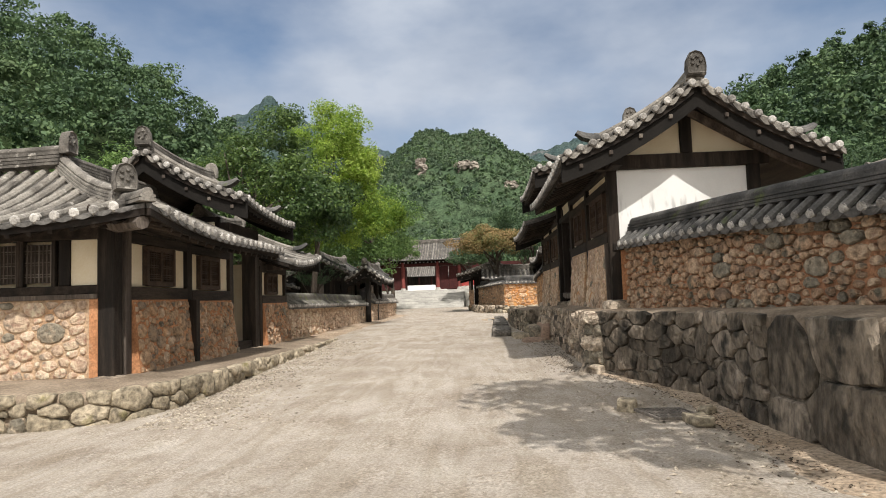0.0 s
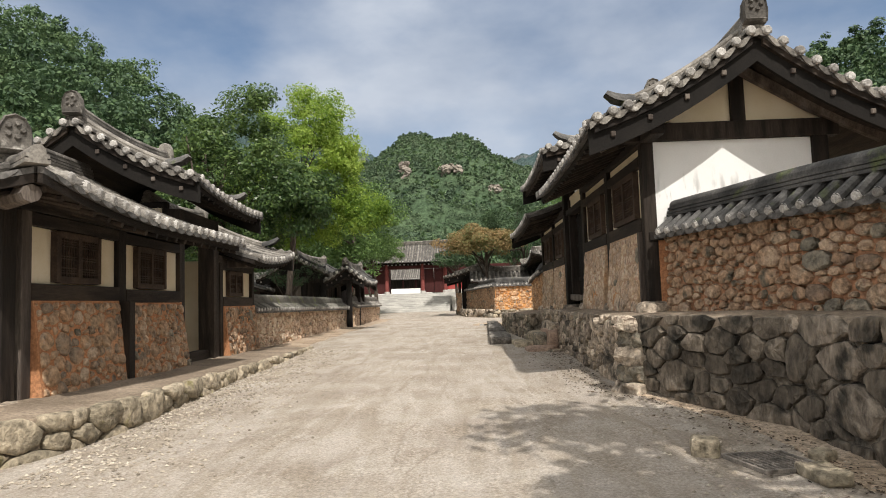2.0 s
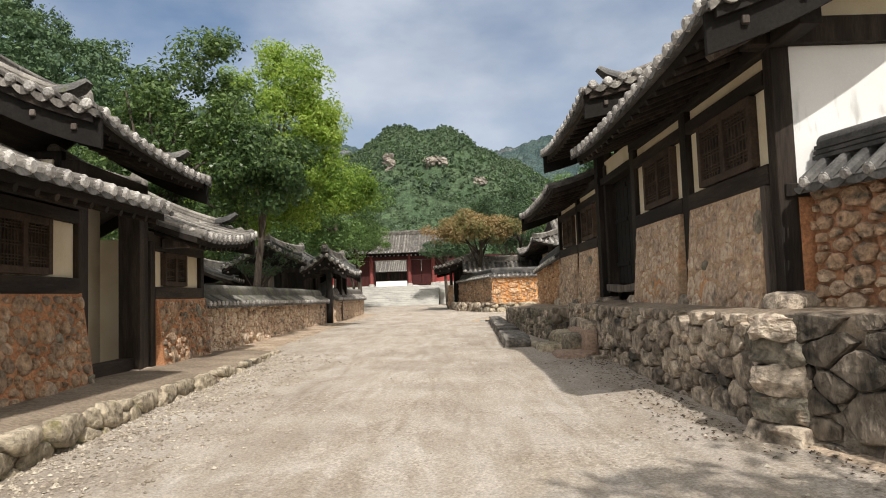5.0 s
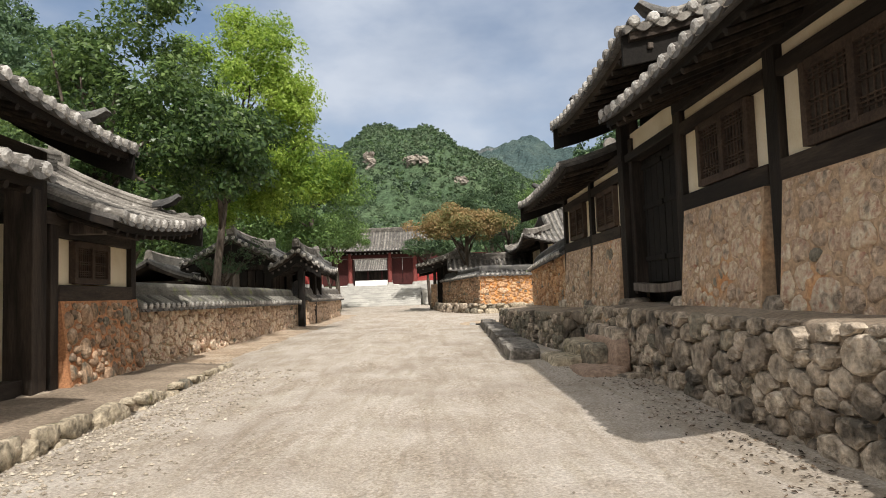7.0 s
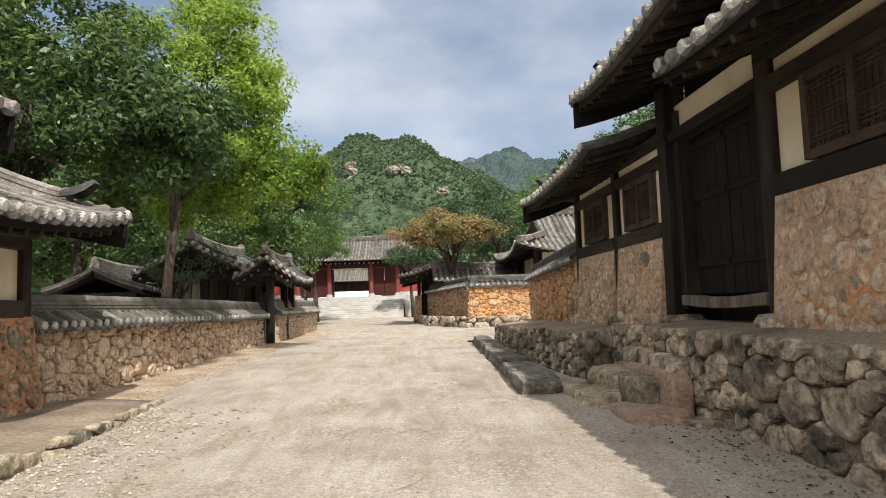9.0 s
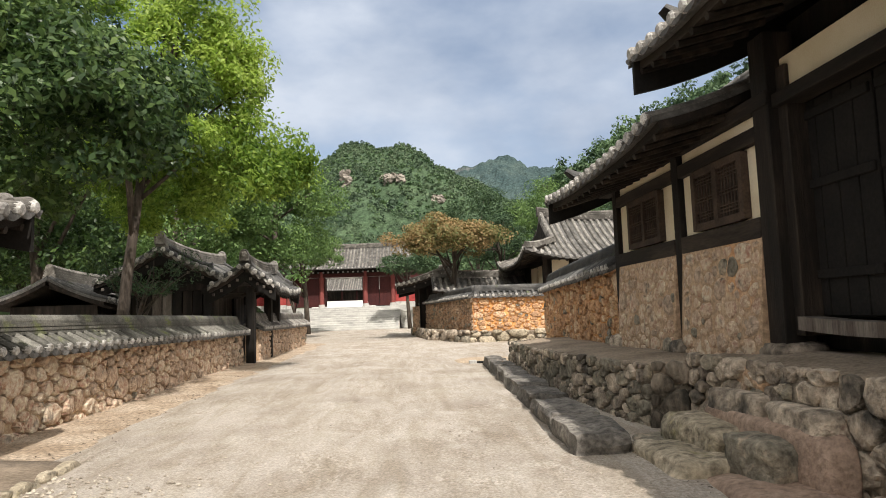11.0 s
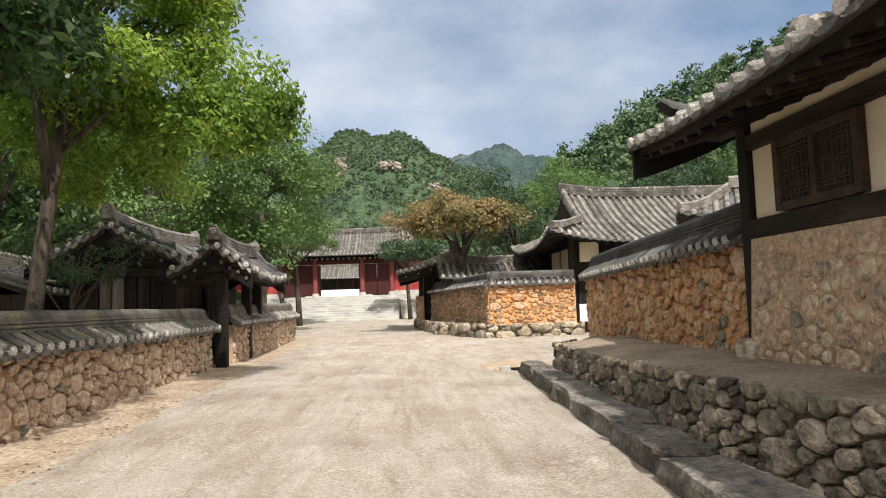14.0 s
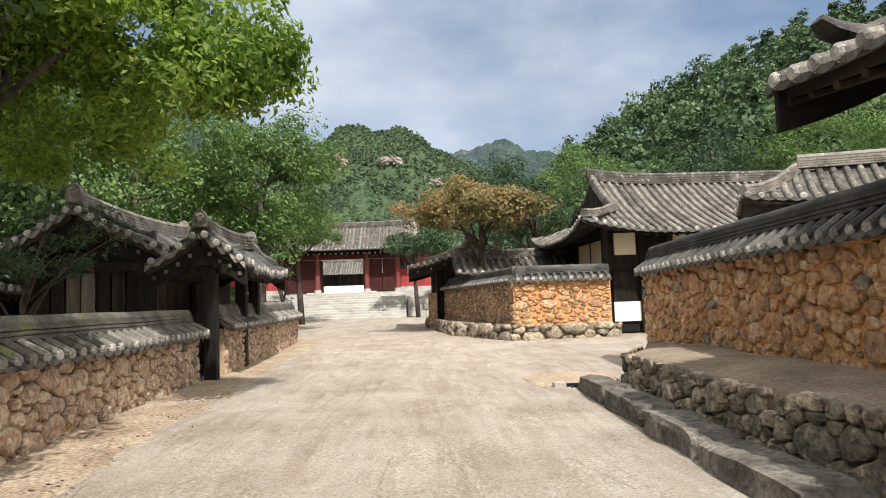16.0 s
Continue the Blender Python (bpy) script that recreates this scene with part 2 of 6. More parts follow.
M["maroon"] = ramp_material("dark_red_door_paint", [(0.045, 0.010, 0.010), (0.07, 0.016, 0.014)], 1.2, 0.7, 0.2, 20, 0.2)
M["earth"] = ramp_material("trodden_earth", [(0.30, 0.235, 0.165), (0.42, 0.33, 0.235), (0.50, 0.41, 0.30)], 0.9, 0.96, 0.6, 22)
# dark terrace earth, also lent to the plinth as painted eave shade
M["terrace_earth"] = ramp_material("dark_and_shaded_earth", [(0.17, 0.132, 0.095), (0.26, 0.207, 0.153), (0.345, 0.28, 0.212)], 1.1, 0.96, 0.8, 20, bump_dist=0.03)
# shade put into colour: gate leaves, bargeboards, drain mouth
M["black"] = ramp_material("shade_black", [(0.008, 0.007, 0.006), (0.014, 0.012, 0.01)], 3, 0.95, 0.2, 30)
M["bark"] = ramp_material("tree_bark", [(0.035, 0.028, 0.022), (0.075, 0.06, 0.048), (0.12, 0.10, 0.08)], 4, 0.95, 0.9, 20, 0, (2, 2, 0.5))
M["pvc"] = ramp_material("black_pipe", [(0.012, 0.012, 0.012), (0.03, 0.03, 0.03)], 4, 0.6, 0.1, 30)


def leaf_material(name, cols, trans=0.35, rough=0.6, warp=0.35):
    m = bpy.data.materials.new(name)
    m.use_nodes = True
    n, l = m.node_tree.nodes, m.node_tree.links
    b = n["Principled BSDF"]
    g, tc, no, r, ma = (n.new("ShaderNodeNewGeometry"), n.new("ShaderNodeTexCoord"), n.new("ShaderNodeTexNoise"), n.new("ShaderNodeValToRGB"), n.new("ShaderNodeMath"))
    no.inputs["Scale"].default_value = warp
    l.new(tc.outputs["Object"], no.inputs["Vector"])
    ma.operation = "MULTIPLY_ADD"
    l.new(g.outputs["Random Per Island"], ma.inputs[0])
    ma.inputs[1].default_value = 0.4
    sb = n.new("ShaderNodeMath")
    sb.operation = "SUBTRACT"
    l.new(no.outputs["Fac"], sb.inputs[0])
    sb.inputs[1].default_value = 0.2
    l.new(sb.outputs[0], ma.inputs[2])
    e = r.color_ramp.elements
    for i, c in enumerate(cols):
        p = 0.28 + 0.44 * i / max(1, len(cols) - 1)
        q = e[i] if i < 2 else e.new(p)
        q.position, q.color = p, (*c, 1)
    l.new(ma.outputs[0], r.inputs["Fac"])
    l.new(r.outputs["Color"], b.inputs["Base Color"])
    b.inputs["Roughness"].default_value = rough
    b.inputs["Specular IOR Level"].default_value = 0.35
    tr, mx, out = n.new("ShaderNodeBsdfTranslucent"), n.new("ShaderNodeMixShader"), n["Material Output"]
    l.new(r.outputs["Color"], tr.inputs["Color"])
    mx.inputs["Fac"].default_value = trans
    l.new(b.outputs["BSDF"], mx.inputs[1])
    l.new(tr.outputs["BSDF"], mx.inputs[2])
    l.new(mx.outputs["Shader"], out.inputs["Surface"])
    return m


M["leaf_dark"] = leaf_material("dark_glossy_leaf", [(0.035, 0.07, 0.024), (0.085, 0.145, 0.044), (0.17, 0.25, 0.075)], 0.4, 0.36)
M["leaf_bright"] = leaf_material("bright_green_leaf", [(0.12, 0.215, 0.036), (0.27, 0.395, 0.065), (0.44, 0.56, 0.12)], 0.58, 0.5)
M["leaf_mid"] = leaf_material("mid_green_leaf", [(0.07, 0.13, 0.042), (0.125, 0.215, 0.062), (0.205, 0.315, 0.095)], 0.35, 0.5)
M["leaf_maple"] = leaf_material("turning_maple_leaf", [(0.15, 0.17, 0.06), (0.28, 0.215, 0.09), (0.38, 0.255, 0.125)], 0.4, 0.6, 0.6)
M["leaf_hill"] = leaf_material("forest_leaf", [(0.055, 0.10, 0.05), (0.098, 0.165, 0.075), (0.16, 0.24, 0.105)], 0.25, 0.65, 0.06)
# distance haze mixed into the leaf colour: bluer, less saturated green
M["leaf_far"] = leaf_material("hazed_forest_leaf", [(0.062, 0.10, 0.062), (0.098, 0.148, 0.086), (0.145, 0.20, 0.11)], 0.25, 0.7, 0.02)
M["leaf_pine"] = leaf_material("pine_needle", [(0.032, 0.065, 0.034), (0.058, 0.105, 0.046), (0.095, 0.15, 0.062)], 0.2, 0.65, 0.1)


# ---- mesh helpers ----
class Geo:
    """Collects vertices and faces for one part."""

    def __init__(self):
        self.v, self.f = [], []

    def add(self, verts, faces):
        o = len(self.v)
        self.v += [tuple(p) for p in verts]
        self.f += [tuple(o + i for i in q) for q in faces]
        return self

    def box(self, lo, hi, chamfer=0.008):
        """A box with its edges cut off."""
        c, d = (Vector(lo) + Vector(hi)) / 2, (Vector(hi) - Vector(lo)) / 2
        k = min(chamfer, 0.4 * min(abs(d.x), abs(d.y), abs(d.z)))
        pts, idx = [], {}
        for sx in (-1, 1):
            for sy in (-1, 1):
                for sz in (-1, 1):
                    for ax in range(3):
                        s = [sx * (d.x - k), sy * (d.y - k), sz * (d.z - k)]
                        s[ax] = (sx, sy, sz)[ax] * d[ax]
                        idx[sx, sy, sz, ax] = len(pts)
                        pts.append(c + Vector(s))
        fs = []
        for ax in range(3):
            a, b = [i for i in range(3) if i != ax]
            for s in (-1, 1):
                q = []
                for u, w in ((-1, -1), (1, -1), (1, 1), (-1, 1)):
                    key = [0, 0, 0]
                    key[ax], key[a], key[b] = s, u, w
                    q.append(idx[(*key, ax)])
                fs.append(q)
        for ax in range(3):
            a, b = [i for i in range(3) if i != ax]
            for u in (-1, 1):
                for w in (-1, 1):
                    k0, k1 = [0, 0, 0], [0, 0, 0]
                    k0[ax], k0[a], k0[b] = -1, u, w
                    k1[ax], k1[a], k1[b] = 1, u, w
                    fs.append([idx[(*k0, a)], idx[(*k1, a)], idx[(*k1, b)], idx[(*k0, b)]])
        for sx in (-1, 1):
            for sy in (-1, 1):
                for sz in (-1, 1):
                    fs.append([idx[sx, sy, sz, 0], idx[sx, sy, sz, 1], idx[sx, sy, sz, 2]])
        return self.add(pts, fs)

    def tube(self, path, radius, sides=8, arc=(0, 360), up=(0, 0, 1)):
        """A tube, or part of one, along path; radius is a number or a list."""
        path = [Vector(p) for p in path]
        o, full = len(self.v), arc[1] - arc[0] >= 360
        cnt = sides if full else sides + 1
        for i, p in enumerate(path):
            t = (path[min(i + 1, len(path) - 1)] - path[max(i - 1, 0)]).normalized()
            side = t.cross(Vector(up))
            side = side.normalized() if side.length > 1e-4 else Vector((1, 0, 0))
            top = side.cross(t)
            r = radius[i] if isinstance(radius, (list, tuple)) else radius
            for j in range(cnt):
                a = radians(arc[0] + (arc[1] - arc[0]) * j / sides)
                self.v.append(tuple(p + side * (r * math.cos(a)) + top * (r * math.sin(a))))
        for i in range(len(path) - 1):
            for j in range(sides if full else sides):
                a, b = o + i * cnt + j, o + i * cnt + (j + 1) % cnt
                self.f.append((a, b, b + cnt, a + cnt))
        self.f.append(tuple(o + j for j in range(cnt))[::-1])
        self.f.append(tuple(o + (len(path) - 1) * cnt + j for j in range(cnt)))
        return self

    def grid(self, fn, nu, nv, thick=None):
        """A sheet fn(i/nu, j/nv); with thick, a second sheet that much below and a rim."""
        o, w = len(self.v), nv + 1
        top = [Vector(fn(i / nu, j / nv)) for i in range(nu + 1) for j in range(nv + 1)]
        self.v += [tuple(p) for p in top]
        for i in range(nu):
            for j in range(nv):
                a = o + i * w + j
                self.f.append((a, a + w, a + w + 1, a + 1))
        if thick:
            b0 = len(self.v)
            self.v += [(p.x, p.y, p.z - thick) for p in top]
            for i in range(nu):
                for j in range(nv):
                    a = b0 + i * w + j
                    self.f.append((a, a + 1, a + w + 1, a + w))
            rim = [i * w for i in range(nu + 1)] + [nu * w + j for j in range(1, w)] + [i * w + nv for i in range(nu - 1, -1, -1)] + [j for j in range(nv - 1, 0, -1)]
            for k, a in enumerate(rim):
                b = rim[(k + 1) % len(rim)]
                self.f.append((o + a, b0 + a, b0 + b, o + b))
        return self

    def mesh(self, name, mat, smooth=False):
        me = bpy.data.meshes.new(name)
        me.from_pydata(self.v, [], self.f)
        me.materials.append(mat)
        if smooth:
            me.shade_smooth()
        return me


def part(name, geo, mat, parent=None, label="", smooth=False):
    ob = new(name, geo.mesh(name, mat, smooth) if isinstance(geo, Geo) else geo)
    ob.parent = parent
    return tagged(ob, label) if label else ob


def thing(name, at, label, category, group="", turn=0.0):
    e = new(name)
    e.empty_display_size = 0.2
    e.matrix_world = pose(*at, 0, 0, turn)
    return tagged(e, label, category, group)


def box_part(name, lo, hi, mat, parent, label="", chamfer=0.008):
    return part(name, Geo().box(lo, hi, chamfer), mat, parent, label)


def tone(x, y, z=0.0):
    return noise.noise(Vector((x, y, z)))


# ---- stone work ----
def cells(w, h, cw, ch, rng, spread=0.42):
    """Splits a w by h rectangle into stone outlines of mixed sizes; large ones push small ones aside."""
    asp = cw / ch
    pts, grid = [], {}
    want = max(1, int(1.25 * w * h / (cw * ch)))
    for _ in range(want * 9):
        r = 0.5 * cw * min(1.9, max(0.45, math.exp(rng.gauss(-0.05, spread))))
        x, y = rng.uniform(0, w), rng.uniform(0, h)
        gx, gy = int(x / cw), int(y / ch)
        near = [q for a in range(gx - 2, gx + 3) for b in range(gy - 2, gy + 3) for q in grid.get((a, b), ())]
        if all(math.hypot(q[0] - x, (q[1] - y) * asp) > 0.8 * (q[2] + r) for q in near):
            p = (x, y, r)
            pts.append(p)
            grid.setdefault((gx, gy), []).append(p)
    out = []
    for p in pts:
        gx, gy = int(p[0] / cw), int(p[1] / ch)
        near = [q for a in range(gx - 3, gx + 4) for b in range(gy - 3, gy + 4) for q in grid.get((a, b), ()) if q is not p]
        near.sort(key=lambda q: math.hypot(q[0] - p[0], (q[1] - p[1]) * asp))
        lim = 1.75 * p[2]
        poly = [(max(0.0, p[0] - lim), max(0.0, p[1] - lim / asp)), (min(w, p[0] + lim), max(0.0, p[1] - lim / asp)), (min(w, p[0] + lim), min(h, p[1] + lim / asp)), (max(0.0, p[0] - lim), min(h, p[1] + lim / asp))]
        for q in near[:16]:
            dx, dy = q[0] - p[0], q[1] - p[1]
            d2 = dx * dx + dy * dy * asp * asp
            t = min(0.85, max(0.15, 0.5 + (p[2] ** 2 - q[2] ** 2) / (2 * d2)))
            mx, my, nxv, nyv = p[0] + dx * t, p[1] + dy * t, dx, dy * asp * asp
            res = []
            for a, b in zip(poly, poly[1:] + poly[:1]):
                da, db = (a[0] - mx) * nxv + (a[1] - my) * nyv, (b[0] - mx) * nxv + (b[1] - my) * nyv
                if da <= 0:
                    res.append(a)
                if da * db < 0:
                    k = da / (da - db)
                    res.append((a[0] + k * (b[0] - a[0]), a[1] + k * (b[1] - a[1])))
            poly = res
            if len(poly) < 3:
                break
        if len(poly) >= 3:
            out.append(poly)
    return out


def reach(poly, cx, cy, a):
    """How far the outline lies from (cx, cy) in the direction a."""
    dx, dy, best = math.cos(a), math.sin(a), 1e9
    for p, q in zip(poly, poly[1:] + poly[:1]):
        ex, ey = q[0] - p[0], q[1] - p[1]
        det = ex * dy - ey * dx
        if abs(det) < 1e-9:
            continue
        t = (ex * (p[1] - cy) - ey * (p[0] - cx)) / det
        if t > 0:
            best = min(best, t)
    return best


def stone_geo(geo, poly, place, gap, proud, rng, sides=12, flat=0.84):
    """One worn stone over the outline poly; place(u, v, out) gives the point."""
    cx, cy = sum(p[0] for p in poly) / len(poly), sum(p[1] for p in poly) / len(poly)
    size = math.sqrt(abs(sum(a[0] * b[1] - b[0] * a[1] for a, b in zip(poly, poly[1:] + poly[:1]))) / 2)
    if size < 0.045:
        return False
    turn = rng.uniform(0, 6.28)
    ang = [turn + 2 * math.pi * i / sides for i in range(sides)]
    rad = [min(reach(poly, cx, cy, a), 1.05 * size) for a in ang]
    soft = 0.13 if flat < 0.88 else 0.04
    rad = [soft * rad[i - 1] + (1 - 2 * soft) * rad[i] + soft * rad[(i + 1) % sides] for i in range(sides)]
    k = max(0.55, 1 - gap / size * rng.uniform(0.4, 1.7))
    ring = [(cx + math.cos(a) * r * k * rng.uniform(0.92, 1.05), cy + math.sin(a) * r * k * rng.uniform(0.92, 1.05)) for a, r in zip(ang, rad)]
    out = proud * rng.uniform(0.5, 1.3) * min(1.25, 0.7 + size)
    tx, ty = rng.uniform(-0.5, 0.5) * out / size, rng.uniform(-0.5, 0.4) * out / size
    vs = []
    for sc, o in ((1.03, -0.03), (1.0, 0.42), (flat, 0.9), (flat * 0.5, 1.0)):
        for x0, y0 in ring:
            x, y = cx + (x0 - cx) * sc, cy + (y0 - cy) * sc
            d = -0.04 if o < 0 else out * o * rng.uniform(0.78, 1.16) + (tx * (x - cx) + ty * (y - cy)) * o
            vs.append(place(x, y, d))
    vs.append(place(cx, cy, out * rng.uniform(0.9, 1.1)))
    n = sides
    fs = []
    for r in range(3):
        for i in range(n):
            a, b = r * n + i, r * n + (i + 1) % n
            fs.append((a, b, b + n, a + n))
    fs += [(3 * n + i, 3 * n + (i + 1) % n, 4 * n) for i in range(n)]
    geo.add(vs, fs)
    return True


def stone_field(parent, origin, along, up, out, w, h, cw, ch, mat, proud=0.05, gap=0.015, seed=1, limit=300, keep=lambda u, v: True, wave=None, name="stone", smooth=True, odd=0.1, flat=0.84):
    """Stones over the rectangle from origin along 'along' (w) and 'up' (h), standing out by 'out'."""
    rng = random.Random(seed)
    o, a, u_, n_ = Vector(origin), Vector(along).normalized(), Vector(up), Vector(out).normalized()
    u_ = u_.normalized()

    def place(u, v, d):
        p = o + a * u + u_ * v + n_ * d
        if wave:
            p = p + Vector(wave(u, v))
        return p

    made, rest = 0, Geo()
    for poly in cells(w, h, cw, ch, rng):
        cx, cy = sum(p[0] for p in poly) / len(poly), sum(p[1] for p in poly) / len(poly)
        if not keep(cx, cy):
            continue
        g = Geo() if made < limit else rest
        if stone_geo(g, poly, place, gap, proud, rng, flat=flat) and made < limit:
            part(name, g, M["stone_slate"] if rng.random() < odd else mat, parent, smooth=smooth)
            made += 1
    if rest.v:
        tagged(part("stones", rest, mat, parent, smooth=smooth), kind="stuff")
    return made


# ---- roofs ----
def finial(parent, at, facing, size=0.42, name="finial"):
    """An arched ridge-end tile with a raised disc, its face turned along facing."""
    f = Vector(facing).normalized()
    s = Vector((0, 0, 1)).cross(f).normalized()
    at = Vector(at)
    g = Geo()
    prof = [(-0.42, -0.12), (-0.46, 0.25), (-0.42, 0.6), (-0.27, 0.9), (0.0, 1.0), (0.27, 0.9), (0.42, 0.6), (0.46, 0.25), (0.42, -0.12)]
    n = len(prof)
    rings = []
    for sc, d in ((0.94, -0.09), (1.0, -0.06), (1.0, 0.05), (0.9, 0.085), (0.8, 0.06)):
        rings.append([at + s * (x * sc * size) + Vector((0, 0, (0.45 + (y - 0.45) * sc) * size)) + f * d for x, y in prof])
    vs = [p for r in rings for p in r]
    fs = [(r * n + i, r * n + (i + 1) % n, (r + 1) * n + (i + 1) % n, (r + 1) * n + i) for r in range(4) for i in range(n)]
    fs += [tuple(range(n))[::-1], tuple(4 * n + i for i in range(n))]
    g.add(vs, fs)
    for k in range(5):
        a = 2 * math.pi * k / 5
        c = at + f * 0.06 + s * (0.2 * size * math.cos(a)) + Vector((0, 0, (0.5 + 0.2 * math.sin(a)) * size))
        g.tube([c, c + f * 0.03], [0.1 * size, 0.06 * size], 8, up=(0.2, 0.3, 1))
    return part(name, g, M["tile"], parent, "carved grey arched ridge-end tile", smooth=False)


def ridge(parent, pts, width=0.24, height=0.3, layers=4, mat="tile", name="ridge"):
    """A stacked tile ridge along pts, crowned with a half-round row."""
    pts = [Vector(p) for p in pts]
    g = Geo()
    prof = []
    for k in range(layers):
        w = width * (0.62 - 0.05 * k)
        z0, z1 = height * 0.8 * k / layers, height * 0.8 * (k + 0.72) / layers
        prof += [(w, z0), (w, z1), (w - 0.035, z1), (w - 0.035, height * 0.8 * (k + 1) / layers)]
    for k in range(1, 6):
        a = math.pi * k / 12
        prof.append((width * 0.4 * math.cos(a), height * 0.8 + width * 0.42 * math.sin(a)))
    prof = prof + [(-x, z) for x, z in reversed(prof)]
    n = len(prof)
    rows = []
    for i, p in enumerate(pts):
        t = pts[min(i + 1, len(pts) - 1)] - pts[max(i - 1, 0)]
        s = t.cross(Vector((0, 0, 1))).normalized()
        wob = 0.012 * tone(p.x * 2, p.y * 2, p.z)
        rows.append([p + s * (x + wob) + Vector((0, 0, z - 0.05)) for x, z in prof])
    vs = [q for r in rows for q in r]
    fs = [(r * n + i, r * n + (i + 1) % n, (r + 1) * n + (i + 1) % n, (r + 1) * n + i) for r in range(len(pts) - 1) for i in range(n)]
    fs += [tuple(range(n))[::-1], tuple((len(pts) - 1) * n + i for i in range(n))]
    g.add(vs, fs)
    return part(name, g, M[mat], parent)


def cap_disc(parent, at, facing, r, mat="cap", name="end_tile"):
    f = Vector(facing).normalized()
    g = Geo().tube([Vector(at) - f * 0.04, Vector(at) + f * 0.01, Vector(at) + f * 0.035], [r, r * 1.06, r * 0.72], 9, up=(0.01, 0.02, 1) if abs(f.z) < 0.9 else (1, 0, 0))
    return part(name, g, M[mat], parent)


def roof_slope(parent, surf, length, vend=lambda u: 1.0, vstart=lambda u: 0.0, spacing=0.29, r=0.078, mat="tile", depth=0.1, under="wood_x", slope_len=3.0, caps=True, nu=18, nv=8, sides=6):
    """One tiled slope. surf(u, v): u metres along the eave, v 0 at the eave to 1 at the top."""
    def s(a, b):
        u = a * length
        v0, v1 = vstart(u), vend(u)
        return Vector(surf(u, v0 + (v1 - v0) * b))
    part("roof_bed", Geo().grid(s, nu, nv, 0.07), M["tile_bed"], parent)
    part("soffit", Geo().grid(lambda a, b: s(a, 0.03 + 0.94 * b) - Vector((0, 0, 0.075)), nu, nv, depth), M[under], parent)
    cnt = max(2, round(length / spacing))
    for i in range(cnt):
        u = (i + 0.5) * length / cnt
        v0, v1 = vstart(u), vend(u)
        if v1 - v0 < 0.06:
            continue
        tiles = max(1, round(slope_len * (v1 - v0) / 0.33))
        path, rad = [], []
        for k in range(tiles):
            for e, rr in ((0.0, r * 1.06), (0.94, r * 0.9)):
                v = v0 + (v1 - v0) * (k + e) / tiles
                p = Vector(surf(u, v))
                path.append(p + Vector((0, 0, r * 0.35 + 0.006 * tone(u * 3, v * 9, length))))
                rad.append(rr)
        p0 = Vector(surf(u, v0)) - (Vector(surf(u, v0 + 0.05)) - Vector(surf(u, v0))).normalized() * 0.03
        path[0] = p0 + Vector((0, 0, r * 0.35))
        part("cover_tile", Geo().tube(path, rad, sides, (-20, 200)), M[mat], parent)
        if caps:
            d = Vector(surf(u, v0)) - Vector(surf(u, v0 + 0.08))
            cap_disc(parent, p0 + Vector((0, 0, r * 0.42)), (d.x, d.y, d.z * 0.4), r * 0.98)
    # drooping pan tiles along the eave
    if caps:
        for i in range(cnt + 1):
            g = Geo()
            a, b = max(0, (i - 0.5) * length / cnt), min(length, (i + 0.5) * length / cnt)
            if vend((a + b) / 2) - vstart((a + b) / 2) < 0.06:
                continue
            pts = []
            for k in range(7):
                u = a + (b - a) * k / 6
                p = Vector(surf(u, vstart(u)))
                d = (p - Vector(surf(u, vstart(u) + 0.06))).normalized()
                drop = math.sin(math.pi * k / 6)
                pts.append((p + d * 0.045 + Vector((0, 0, -0.01)), p + d * 0.05 + Vector((0, 0, -0.03 - 0.05 * drop)), p + d * 0.02 + Vector((0, 0, -0.03 - 0.05 * drop))))
            vs = [q for t in pts for q in t]
            g.add(vs, [(3 * k + j, 3 * k + 3 + j, 3 * k + 4 + j, 3 * k + 1 + j) for k in range(6) for j in range(2)])
            part("pan_tile", g, M["tile_bed"], parent)


def rafters(parent, surf, length, v_in, spacing=0.32, r=0.05, drop=0.24, v_out=0.03):
    cnt = max(2, round(length / spacing))
    for i in range(cnt):
        u = (i + 0.5) * length / cnt
        a, b = Vector(surf(u, v_out)), Vector(surf(u, v_in))
        part("rafter", Geo().tube([a - Vector((0, 0, drop - 0.04)), b - Vector((0, 0, drop))], [r * 0.85, r], 7), M["wood_x"], parent)


